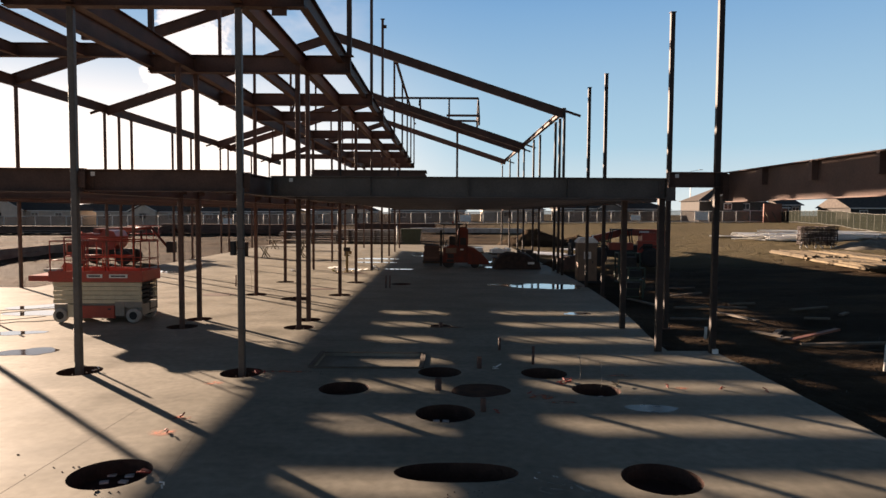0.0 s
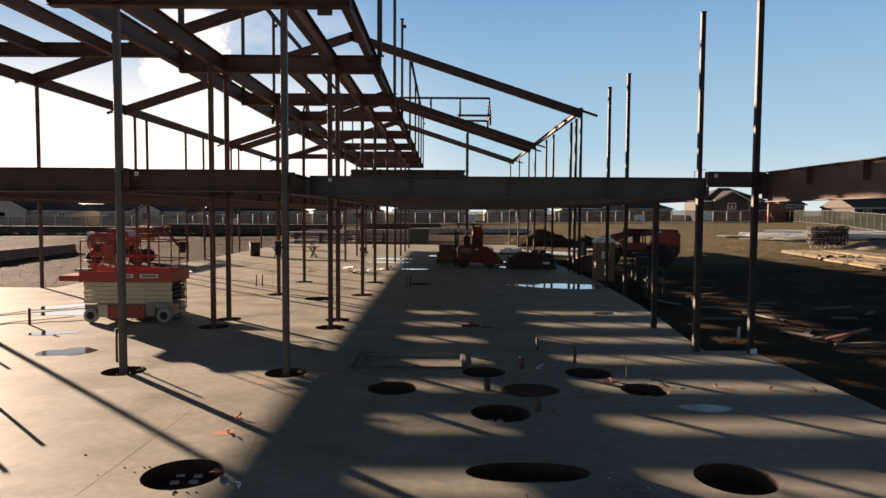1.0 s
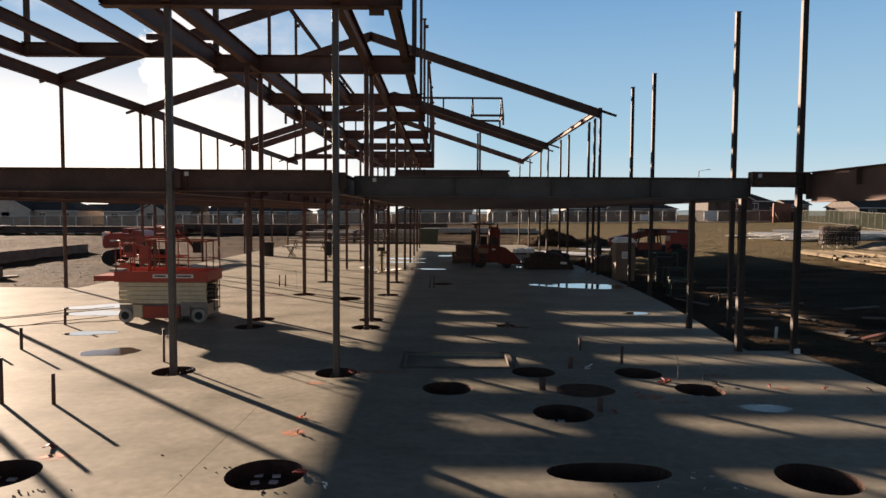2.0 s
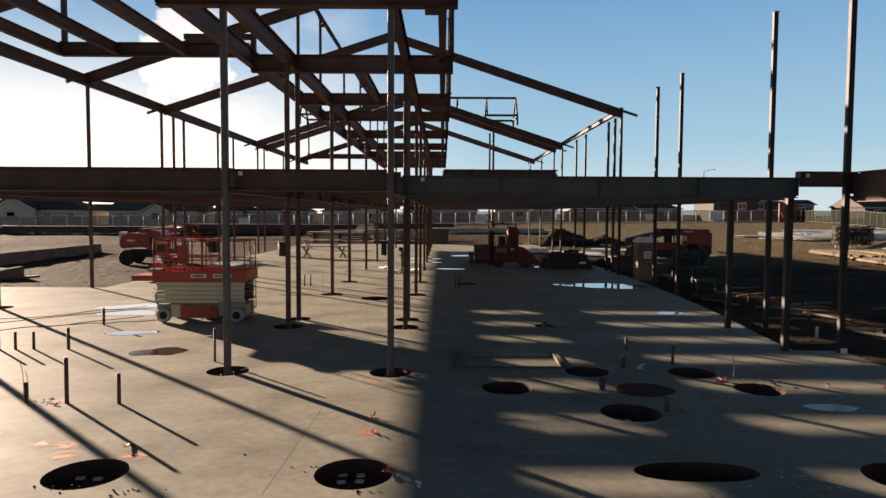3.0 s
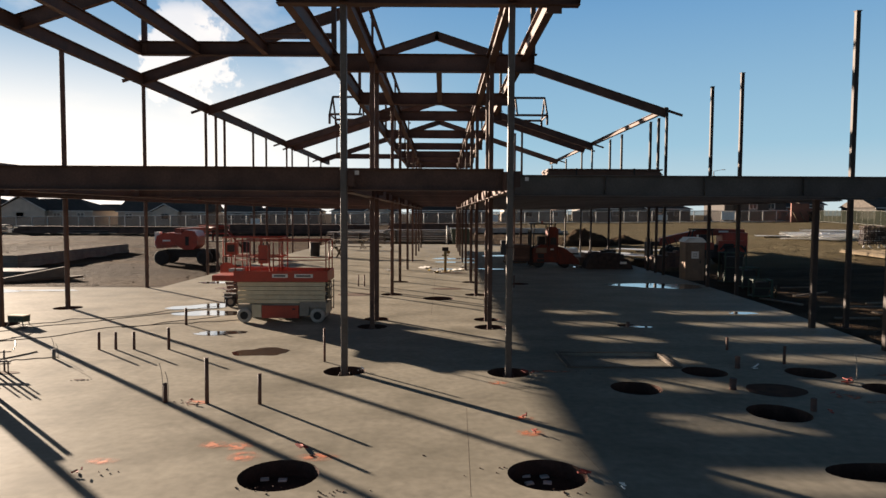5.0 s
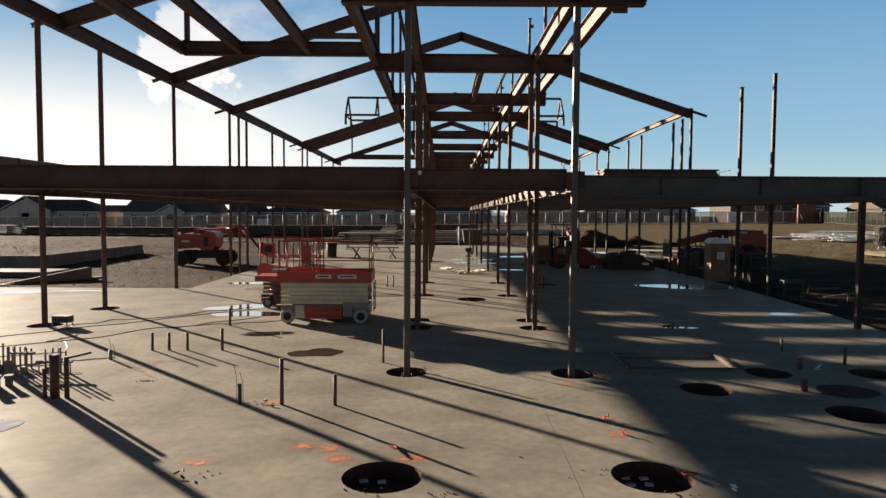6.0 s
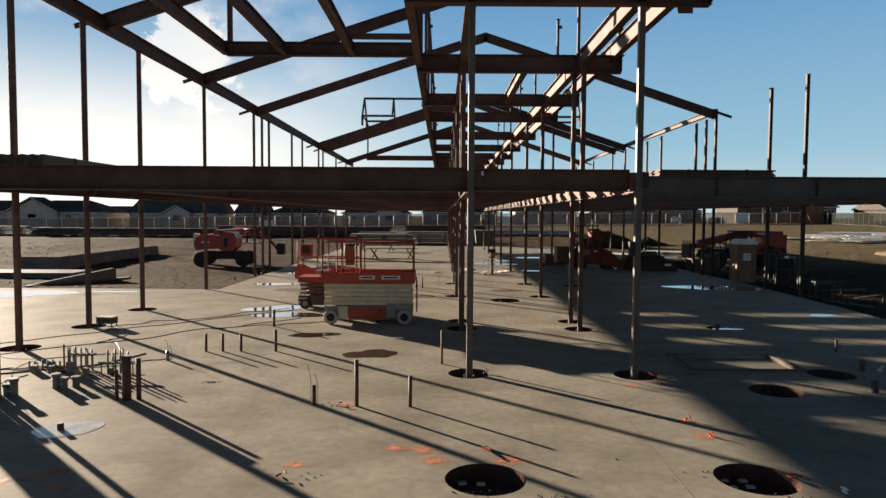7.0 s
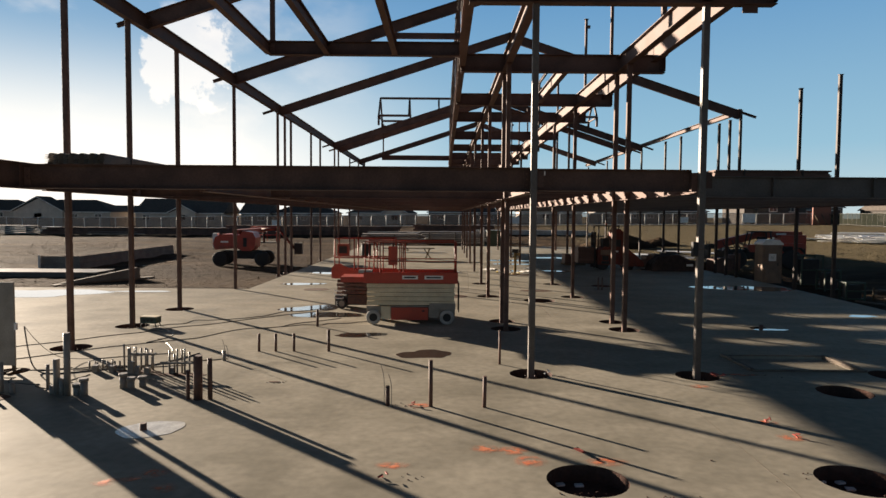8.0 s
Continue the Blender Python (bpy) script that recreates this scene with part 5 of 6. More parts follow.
# flat white spacers on the fill in the block-outs
for i, (x, y, tn) in enumerate(((-4.04, 7.7, 20), (-3.82, 7.72, -8), (-3.83, 7.9, 12), (-4.05, 7.92, 4), (-7.2, 7.78, 14), (-6.98, 7.76, 5), (-6.97, 7.95, 6), (-0.08, 7.5, 6), (0.13, 7.48, 40), (0.32, 7.5, 4), (0.55, 7.5, 20),
                                (-0.09, 10.1, 5), (0.06, 10.1, -6), (2.6, 11.45, 10), (2.75, 11.42, 0), (2.82, 11.5, 25))):
    bm = bmesh.new()
    add_box(bm, -0.05, -0.032, 0, 0.05, 0.032, 0.022)
    solid("block_spacer", bevelled(bm, 0.004), M_WRAP, "flat white spacer lying in the block-out", "spacer", "spacers in the block-outs", m=pose(x, y, -0.199, 0, 0, tn))
# dark crumbs of soil beside the block-outs
rnd = random.Random(77)
bm = bmesh.new()
for x, y, n, s in ((-7.13, 7.06, 12, 0.12), (-6.2, 7.0, 10, 0.14), (-6.38, 6.9, 5, 0.06), (-3.62, 7.0, 8, 0.1), (-4.46, 7.6, 5, 0.15), (-7.83, 9.31, 2, 0.03), (-5.35, 8.09, 2, 0.03), (-9.2, 10.3, 10, 0.2), (-13.2, 11.8, 22, 0.35), (-3.3, 6.9, 6, 0.2), (-9.0, 7.5, 5, 0.12), (-11.5, 11.65, 10, 0.1), (0.2, 7.0, 10, 0.2), (-2.4, 12.4, 8, 0.2)):
    for _ in range(n):
        c, r = Vector((x + rnd.gauss(0, s), y + rnd.gauss(0, s * 0.5), 0.004)), rnd.uniform(0.004, 0.011)
        add_box(bm, -r, -r * 0.7, -0.004, r, r * 0.7, r * 0.6, pose(c.x, c.y, c.z, rnd.uniform(-20, 20), rnd.uniform(-20, 20), rnd.uniform(0, 180)))
solid("soil_crumbs", bm, M_PIT, "dark crumbs of soil scattered on the slab", "soil", kind="stuff")
# form boards round the shallow pit
o = thing("pit_form", "weathered timber form round a shallow rectangular pit", "form boards")
box_part("board", M_FORM, o, (-2.6, 12.74, -0.05), (-0.4, 12.79, 0.035), 0.004)
box_part("board", M_FORM, o, (-2.6, 14.16, -0.05), (-0.4, 14.21, 0.02), 0.004)
box_part("board", M_FORM, o, (-2.64, 12.79, -0.05), (-2.56, 14.16, 0.05), 0.004)
box_part("board", M_FORM, o, (-0.46, 12.79, -0.05), (-0.36, 14.16, 0.03), 0.004)

# ---------------------------------------------------------------- decking bundles on the low frame


def deck_bundle(x0, y0, x1, y1, z, n, along, mat):
    o = thing("deck_bundle", "bundle of corrugated metal decking lying on the low frame", "deck bundle", group="decking bundles")
    for k in range(n):
        bm = bmesh.new()
        zz = z + k * 0.034
        if along == "y":
            w, c = x1 - x0, 6
            pts = []
            for i in range(c):
                u = x0 + w * i / c
                pts += [(u, zz), (u + w / c * 0.35, zz), (u + w / c * 0.5, zz + 0.03), (u + w / c * 0.85, zz + 0.03)]
            pts.append((x1, zz))
            add_prism(bm, pts + [(u, q + 0.004) for u, q in reversed(pts)], y0 + 0.02 * (k % 3), y1 - 0.03 * (k % 2), "y")
        else:
            add_box(bm, x0 + 0.02 * (k % 2), y0 + 0.02 * (k % 3), zz, x1 - 0.02 * (k % 3), y1, zz + 0.03)
        part("sheet", bm, mat, o)
    for f in (0.25, 0.75):
        bm = bmesh.new()
        if along == "y":
            add_box(bm, x0 - 0.005, y0 + (y1 - y0) * f, z - 0.002, x1 + 0.005, y0 + (y1 - y0) * f + 0.03, z + n * 0.034 + 0.006)
        else:
            add_box(bm, x0 + (x1 - x0) * f, y0 - 0.005, z - 0.002, x0 + (x1 - x0) * f + 0.03, y1 + 0.005, z + n * 0.034 + 0.006)
        part("band", bm, M_BLACK, o)
    return o


deck_bundle(-16.15, 12.66, -15.0, 16.9, 3.885, 6, "y", M_SHEET)
deck_bundle(-2.85, 14.2, -0.37, 15.0, 3.845, 4, "x", M_COL)

# ---------------------------------------------------------------- stacks and heaps round the slab


def gz(x, y):
    return ground_height(x, y)


def bundle(name, label, category, x, y, length, n, rows, size, mat, turn, group, round_=False, seed=1, gap=0.015):
    """A stack of long pieces lying side by side and in layers on two bearers."""
    rnd = random.Random(seed)
    o = thing(name, label, category, pose(x, y, gz(x, y) + 0.02, 0, 0, turn), group)
    for r in range(rows):
        for i in range(n - (r if round_ else rnd.randint(0, 1) if r else 0)):
            bm = bmesh.new()
            u = (i - n / 2 + (0.5 * r if round_ else 0)) * (size + gap) + rnd.uniform(-gap, gap)
            s = rnd.uniform(-0.1, 0.1) * length * (2.5 if gap > 0.1 else 1)
            z = 0.1 + size / 2 + r * (size * (0.87 if round_ else 1.0) + 0.004)
            if round_:
                add_tube(bm, (s, u, z), (s + length, u, z), size / 2, 10)
            else:
                loose = gap > 0.1
                w, h = (size * 1.9, size * 0.25) if loose else (size, size)
                add_box(bm, s, -w / 2, -h / 2, s + length, w / 2, h / 2, pose(0, u, z, rnd.uniform(-16, 16) if loose else 0, 0, rnd.uniform(-1.6, 1.6) if gap > 0.03 else rnd.uniform(-0.4, 0.4)))
            part("piece", bm, mat, o)
    for f in (0.15, 0.85):
        box_part("bearer", M_WOOD, o, (length * f, -n * size * 0.6, -0.05), (length * f + 0.1, n * size * 0.6, 0.1), 0)
    return o


G_ST = "stacks of material on the soil"
for k, (x, y, L, n, rows, tn) in enumerate(((31.2, 66.5, 8.0, 14, 5, -18), (32.2, 63.4, 7.5, 13, 5, -12), (35.8, 64.5, 5.0, 9, 5, -22), (38.5, 77.0, 10.0, 11, 2, -26), (41.5, 68.0, 8.0, 10, 2, -20), (30.0, 72.5, 3.2, 8, 1, -30))):
    bundle("sheet_bundle", "loose white sheets spread in a low pile on the soil", "bundle", x, y, L, n, rows, 0.14, M_WRAP, tn, G_ST, seed=3 + k, gap=0.13)
bundle("lumber_stack", "long stack of tan lumber lying on the soil", "lumber stack", 24.6, 46.4, 6.5, 14, 2, 0.11, M_WOOD, -100, G_ST, seed=7, gap=0.06)
bundle("lumber_stack", "long stack of tan lumber lying on the soil", "lumber stack", 26.8, 45.4, 8.5, 14, 2, 0.11, M_WOOD, -96, G_ST, seed=8, gap=0.06)
bundle("lumber_stack", "long stack of tan lumber lying on the soil", "lumber stack", 23.8, 39.8, 7.0, 14, 2, 0.11, M_WOOD, -97, G_ST, seed=9, gap=0.08)
bundle("steel_stack", "low stack of dark steel beams lying on the soil", "steel stack", -58.0, 84.0, 22.0, 6, 3, 0.3, M_STEEL, 4, G_ST, seed=10)
bundle("steel_stack", "low stack of dark steel beams lying on the soil", "steel stack", -36.0, 87.0, 20.0, 6, 4, 0.3, M_STEEL, 2, G_ST, seed=11)
def deck_stack(label, x, y, length, depth, rows, mat, turn, seed, step=0.24):
    """Packs of decking sheets laid one over another with bearers between them."""
    rnd = random.Random(seed)
    o = thing("deck_stack", label, "deck stack", pose(x, y, gz(x, y) + 0.02, 0, 0, turn), G_ST)
    z = 0.0
    for r in range(rows):
        a, b = rnd.uniform(-0.4, 0.4), length + rnd.uniform(-0.8, 0.5)
        for f in (0.1, 0.5, 0.9):
            box_part("bearer", M_WOOD, o, (length * f, 0, z), (length * f + 0.1, depth, z + 0.1), 0)
        for k in range(3):
            h = z + 0.1 + k * (step - 0.1) / 3
            box_part("sheet", mat if (k + r) % 2 else M_SHEET, o, (a + rnd.uniform(-0.06, 0.06), rnd.uniform(0, 0.12), h), (b + rnd.uniform(-0.06, 0.06), depth, h + (step - 0.1) / 3 - 0.012), 0)
        z += step
    return o


deck_stack("tall stack of dark steel decking packs on bearers", -17.0, 68.5, 6.5, 1.6, 5, M_STEEL, 0, 12)
deck_stack("tall stack of grey metal decking packs on bearers", -10.8, 70.0, 7.0, 1.6, 6, M_GREYSTEEL, 2, 26)
deck_stack("low stack of grey metal decking packs on bearers", -13.0, 75.5, 9.0, 1.6, 4, M_GREYSTEEL, -3, 27)
bundle("steel_stack", "low stack of dark steel beams lying on the soil", "steel stack", -12.0, 96.0, 10.0, 7, 3, 0.28, M_STEEL, 2, G_ST, seed=13)
deck_stack("low pale stack of sheet goods on bearers", -68.0, 84.0, 6.5, 2.0, 5, M_WHITE, 5, 24)
deck_stack("pale stack of sheet goods on bearers", -60.6, 84.5, 2.6, 2.0, 4, M_WRAP, -4, 31)
deck_stack("low stack of dark sheet goods on bearers", -53.0, 82.0, 6.0, 2.0, 2, M_STEEL, -4, 25)
bundle("sheet_stack", "long pale stack of sheet goods on the soil", "sheet stack", -3.0, 88.0, 14.0, 5, 2, 0.3, M_DECK, 0, G_ST, seed=14)
bundle("sheet_stack", "long pale stack of sheet goods on the soil", "sheet stack", -17.5, 84.0, 12.0, 5, 2, 0.3, M_SHEET, 3, G_ST, seed=15)
bundle("pipe_bundle", "loose pale lengths of pipe lying on the soil", "bundle", 11.0, 58.0, 8.0, 6, 1, 0.16, M_WRAP, -35, G_ST, seed=16, gap=0.18)
bundle("pipe_bundle", "loose pale lengths of pipe lying on the soil", "bundle", 4.6, 55.0, 7.0, 6, 1, 0.16, M_WRAP, -40, G_ST, seed=17, gap=0.2)

# broad precast panels, a tilted beam and low sheet goods lying in the soil beyond the slab
G_PRE = "precast pieces lying on the soil"
o = thing("concrete_stack", "long grey stack of precast concrete panels on the soil", "concrete stack", pose(-29.4, 37.7, G0 - 0.04, 0, 0, 92), G_PRE)
for k, (z0, z1, d) in enumerate(((0.0, 0.34, 0.0), (0.352, 0.72, 0.03))):
    box_part("panel", M_CAST, o, (d, d, z0), (14.4 - d, 2.3 - d, z1), 0.02)
box_part("soil_cover", M_DIRT, o, (0.1, 0.1, 0.7), (14.3, 2.2, 0.745), 0.02, "dusting of brown soil")
# Added strip draws the pale upright edge at this end.
box_part("end_board", M_FENCE, o, (-0.06, 2.18, 0), (-0.004, 2.3, 0.8), 0.005, "pale upright strip at the end")
for u in (2.0, 12.0):
    for v in (0.5, 1.8):
        box_part("lifting_loop", M_RUST, o, (u, v, 0.74), (u + 0.1, v + 0.03, 0.8), 0.004)
o = thing("precast_upstand", "wedge-shaped grey precast upstand lying on the soil", "precast upstand", pose(-25.7, 28.2, G0 - 0.06, 0, 0, 60), G_PRE)
bm = bmesh.new()
add_prism(bm, [(0, 0), (4.6, 0), (4.6, 0.6), (4.45, 0.62), (0, 0.07)], 0.0, 0.14)
part("web", bevelled(bm, 0.01), M_CAST, o)
box_part("foot", M_FORM, o, (0.3, -0.25, 0), (5.2, -0.004, 0.14), 0.015)
o = thing("sheet_stack", "low grey stack of metal sheets lying on the soil", "sheet stack", pose(-40.0, 31.9, G0 - 0.02, 0, 0, 1), G_ST)
for k, (a, b, c) in enumerate(((0.0, 14.2, 2.3), (0.15, 14.0, 2.2), (0.3, 14.4, 2.1))):
    box_part("sheet", M_GREYSTEEL, o, (a, 0.05 * k, 0.06 + 0.085 * k), (b, c, 0.14 + 0.085 * k), 0.004)
for u in (1.0, 5.0, 9.0, 13.0):
    box_part("bearer", M_WOOD, o, (u, 0, -0.04), (u + 0.1, 2.2, 0.058), 0)

# cage of reinforcing steel
o = thing("rebar_rack", "dark rack of stacked reinforcing cages on legs", "rack", pose(28.55, 52.3, gz(29.5, 52.3), 0, 0, -12))
rnd = random.Random(31)
jig = lambda a=0.06: rnd.uniform(-a, a)
for x in np.linspace(0, 2.6, 13):
    for y in (0, 0.9):
        rod("upright", M_DARKCOL, o, (x + jig(), y, 0.2 + 0.5 * (rnd.random() > 0.4)), (x + jig(), y + jig(), 1.7 + jig(0.15)), 0.04, seg=6)
for z in np.linspace(0.35, 1.7, 10):
    for y in (0, 0.45, 0.9):
        rod("bar", M_DARKCOL, o, (jig(0.15), y, z + jig()), (2.6 + jig(0.2), y + jig(), z + jig()), 0.04, seg=6)
    for x in np.linspace(0, 2.6, 9):
        rod("cross_bar", M_DARKCOL, o, (x + jig(), 0, z), (x + jig(), 0.9, z + jig()), 0.035, seg=6)
for x in (0.2, 1.3, 2.4):
    for s in (-1, 1):
        rod("foot", M_FENCE, o, (x, 0.45, 0.45), (x + 0.3 * s, -0.1, 0), 0.05, seg=6)


def pallet_load(x, y, w, d, h, mat, label, tn):
    o = thing("pallet_load", label, "pallet", pose(x, y, (0.0 if x < 6 else gz(x, y)), 0, 0, tn), "loaded pallets beyond the slab")
    for v in (-d / 2, -0.05, d / 2 - 0.1):
        box_part("bearer", M_WOOD, o, (-w / 2, v, 0), (w / 2, v + 0.1, 0.1), 0)
    for i in range(6):
        u = -w / 2 + i * w / 6
        box_part("deck_board", M_WOOD, o, (u + 0.01, -d / 2, 0.1), (u + w / 6 - 0.02, d / 2, 0.122), 0)
    rnd = random.Random(int(x * 10 + y))
    u = -w / 2 + 0.03
    while u < w / 2 - 0.15:
        k = rnd.uniform(0.2, 0.5)
        e = min(u + k, w / 2 - 0.02)
        box_part("load_piece", mat, o, (u, -d * 0.45, 0.125), (e - 0.02, d * rnd.uniform(0.2, 0.45), 0.125 + h * rnd.uniform(0.45, 1.0)), 0.015)
        u += k


for x, y, w, d, h, mat, label, tn in ((3.6, 39.2, 1.3, 1.0, 0.7, M_STEEL, "pallet loaded with dark steel fittings on the slab", 6), (5.2, 39.8, 1.4, 1.0, 0.85, M_BLACK, "pallet loaded with dark boxes on the slab", -8), (7.4, 38.2, 1.2, 1.0, 0.9, M_STEEL, "pallet loaded with dark steel fittings on the soil", 12),
                                        (8.5, 39.5, 1.3, 1.0, 1.0, M_RUST, "pallet loaded with rusty fittings on the soil", -4), (-0.6, 40.5, 1.3, 1.0, 0.6, M_STEEL, "pallet loaded with dark steel fittings on the slab", 3), (4.3, 49.5, 1.5, 1.1, 0.35, M_WRAP, "pallet with pale wrapped sheets on the slab", 10), (2.4, 51.0, 1.5, 1.1, 0.3, M_WRAP, "pallet with pale wrapped sheets on the slab", -6)):
    pallet_load(x, y, w, d, h, mat, label, tn)


def heap(x, y, rx, ry, h, label, seed, mat):
    n, k = 48, 18
    bm = bmesh.new()
    top = bm.verts.new((0, 0, h))
    rings = []
    for j in range(1, k + 1):
        f = j / k
        ring = []
        for i in range(n):
            a = 2 * math.pi * i / n
            e = 1 + 0.22 * noise.noise((math.cos(a) * 1.3 + seed, math.sin(a) * 1.3, 0.2)) * f
            px, py = rx * f * e * math.cos(a), ry * f * e * math.sin(a)
            z = h * (1 - f) ** 0.9 + 0.3 * h * noise.noise((px * 1.1 + seed, py * 1.1, 0.6)) * (1 - f) + 0.12 * h * noise.noise((px * 3.1 + seed, py * 3.1, 2.6)) * (1 - f * 0.6) - 0.12 * f
            ring.append(bm.verts.new((px, py, z)))
        rings.append(ring)
    for i in range(n):
        bm.faces.new((top, rings[0][i], rings[0][(i + 1) % n])).smooth = True
    for a, b in zip(rings, rings[1:]):
        for i in range(n):
            bm.faces.new((a[i], b[i], b[(i + 1) % n], a[(i + 1) % n])).smooth = True
    return solid("dirt_mound", bm, mat, label, "dirt mound", "dirt mounds", m=pose(x, y, gz(x, y)))


heap(9.5, 68.0, 4.4, 2.4, 1.75, "heap of dark dug soil beyond the building", 3, M_DIRT)
heap(14.2, 70.0, 3.4, 2.2, 0.85, "low heap of dark dug soil beyond the building", 5, M_DIRT)
heap(33.5, 50.5, 3.2, 2.6, 0.9, "low heap of pale gravel beside the stacks", 8, M_GRAVEL)
heap(6.9, 39.4, 2.0, 1.3, 0.55, "heap of dark soil at the slab's edge", 12, M_DIRT)
o = thing("covered_load", "low dark load under a brown sheet on pallets on the slab", "covered load", pose(2.9, 36.6, 0, 0, 0, 0))
for x in (0.0, 1.25):
    for y in (-0.6, -0.05, 0.5):
        box_part("bearer", M_WOOD, o, (x, y, 0), (x + 1.15, y + 0.1, 0.1), 0)
bm = bmesh.new()
nx, ny = 22, 12
grid = []
for i in range(nx + 1):
    u = i / nx
    col = []
    for k in range(ny + 1):
        v = k / ny
        edge = min(u * 5.0, (1 - u) * 3.2, v * 6.0, (1 - v) * 6.0, 1.0)
        z = 0.1 + (0.62 + 0.16 * math.sin(2.6 * u) + 0.14 * noise.noise((u * 4, v * 3, 3.3))) * edge ** 0.55
        col.append(bm.verts.new((-0.1 + 2.6 * u + 0.05 * noise.noise((u * 9, v * 9, 1.0)), -0.75 + 1.5 * v, z if edge > 0 else 0.02)))
    grid.append(col)
for i in range(nx):
    for k in range(ny):
        bm.faces.new((grid[i][k], grid[i + 1][k], grid[i + 1][k + 1], grid[i][k + 1]))
part("sheet", bm, M_TARP, o)
box_part("label", M_WHITE, o, (1.75, -0.76, 0.3), (2.1, -0.74, 0.42), 0, "small white label")

# odd boards and pallets in the soil beside the slab
CRATES = ((8.6, 29.4, 0.75, 0.95, 8), (7.55, 26.0, 0.7, 0.75, -5), (8.9, 31.6, 1.0, 1.5, 0))
rnd = random.Random(21)
for x, y, L, tn, red in ((9.1, 17.0, 2.1, 29, 1), (8.05, 22.7, 2.5, -1, 0), (7.05, 20.2, 1.3, -8, 0), (9.1, 21.5, 2.0, -80, 0), (8.98, 16.3, 2.2, -8, 0), (8.58, 18.1, 0.9, -60, 0), (8.74, 16.95, 0.5, 32, 0), (7.1, 25.0, 2.2, -80, 0), (10.5, 24.0, 1.0, 5, 0), (12.0, 22.5, 1.4, 10, 0), (8.9, 26.0, 1.6, 15, 0), (13.4, 19.0, 1.5, 0, 0), (11.6, 16.9, 1.6, 2, 0), (9.9, 29.0, 1.2, -20, 0), (8.9, 17.5, 1.1, 55, 0), (12.8, 21.0, 0.6, 40, 0), (11.2, 20.2, 0.7, -30, 0)):
    bm = bmesh.new()
    add_box(bm, 0, -0.07, 0, L, 0.07, 0.05)
    solid("loose_board", bevelled(bm, 0.004), M_FORM if not red else M_BROWNHOUSE, "weathered board lying on the soil beside the slab" if not red else "red-brown board lying on the soil beside the slab", "board", "boards on the soil", m=pose(x, y, gz(x, y) + 0.04, 0, rnd.uniform(-4, 1), tn))
for x, y, h in ((7.9, 22.9, 0.5), (9.0, 13.2, 0.55), (9.9, 12.3, 0.6), (8.6, 11.5, 0.55), (10.8, 14.4, 0.5), (6.7, 16.6, 0.3), (7.4, 24.5, 0.5)):
    stub(x, y, h - 0.1, 0.035, M_WOOD if y > 20 else M_FENCE, "short stake driven into the soil beside the slab", "stakes in the soil", cap=False, lean=2)
bm = bmesh.new()
add_box(bm, -0.06, -0.06, 0, 0.06, 0.06, 0.1)
solid("white_bucket", bevelled(bm, 0.02), M_WRAP, "small white block on the slab's corner", "block", m=pose(6.0, 14.35, 0.0, 0, 0, 10))
for x, y, w, h, tn in CRATES:
    o = thing("equipment_cage", "dark green steel equipment cage standing on the soil", "equipment cage", pose(x, y, gz(x, y) - 0.02, 0, 0, tn), "equipment cages beside the slab")
    for u in (-w / 2, w / 2):
        for v in (-w * 0.35, w * 0.35):
            box_part("post", M_GREEN, o, (u - 0.03, v - 0.03, 0), (u + 0.03, v + 0.03, h), 0.004)
        for z in (0.06, h - 0.06):
            box_part("side_rail", M_GREEN, o, (u - 0.025, -w * 0.35, z), (u + 0.025, w * 0.35, z + 0.05), 0)
    for v in (-w * 0.35, w * 0.35):
        for z in (0.06, h * 0.5, h - 0.06):
            box_part("rail", M_GREEN, o, (-w / 2, v - 0.02, z), (w / 2, v + 0.02, z + 0.05), 0)
    box_part("tank", M_BLACK, o, (-w * 0.38, -w * 0.24, 0.08), (w * 0.38, w * 0.24, h * 0.85), 0.05)
stub(-4.6, 65.6, 1.8, 0.07, M_WHITE, "white marker post standing beyond the slab", "stakes in the soil", cap=False)
o = thing("waste_bin", "dark green steel waste bin standing beyond the slab", "waste bin", pose(-3.2, 66.6, gz(-3.2, 66.6)))
bm = bmesh.new()
add_prism(bm, [(-0.85, 0.15), (0.85, 0.15), (1.0, 1.75), (-1.0, 1.75)], -0.6, 0.6)
part("body", bevelled(bm, 0.02), M_GREEN, o)
box_part("rim", M_GREEN, o, (-1.05, -0.65, 1.7), (1.05, 0.65, 1.78), 0.01)
for u in (-0.55, 0.55):
    box_part("skid", M_BLACK, o, (u - 0.06, -0.55, 0), (u + 0.06, 0.55, 0.15), 0)
M_OCHRE = material("worn_ochre_paint", (0.3, 0.2, 0.06), (0.2, 0.13, 0.05), 0.6, scale=6, fine=40, bump=0.002)
M_YELLOW = material("yellow_strapping", (0.55, 0.4, 0.06), (0.4, 0.28, 0.05), 0.6, scale=4, fine=40, bump=0.002)
o = thing("pipe_stand", "ochre steel pipe stand with a flanged head on the slab", "pipe stand", pose(-4.92, 33.6, 0))
rod("post", M_OCHRE, o, (0, 0, 0.01), (0, 0, 1.2), 0.07, seg=12)
rod("base_plate", M_OCHRE, o, (0, 0, 0), (0, 0, 0.03), 0.2, seg=12)
rod("head_flange", M_OCHRE, o, (0, 0, 0.85), (0, 0, 0.9), 0.17, seg=12)
box_part("head", M_BLACK, o, (-0.16, -0.1, 1.1), (0.16, 0.1, 1.28), 0.02)
box_part("handwheel", M_OCHRE, o, (0.08, -0.05, 0.95), (0.24, 0.05, 1.1), 0.02)
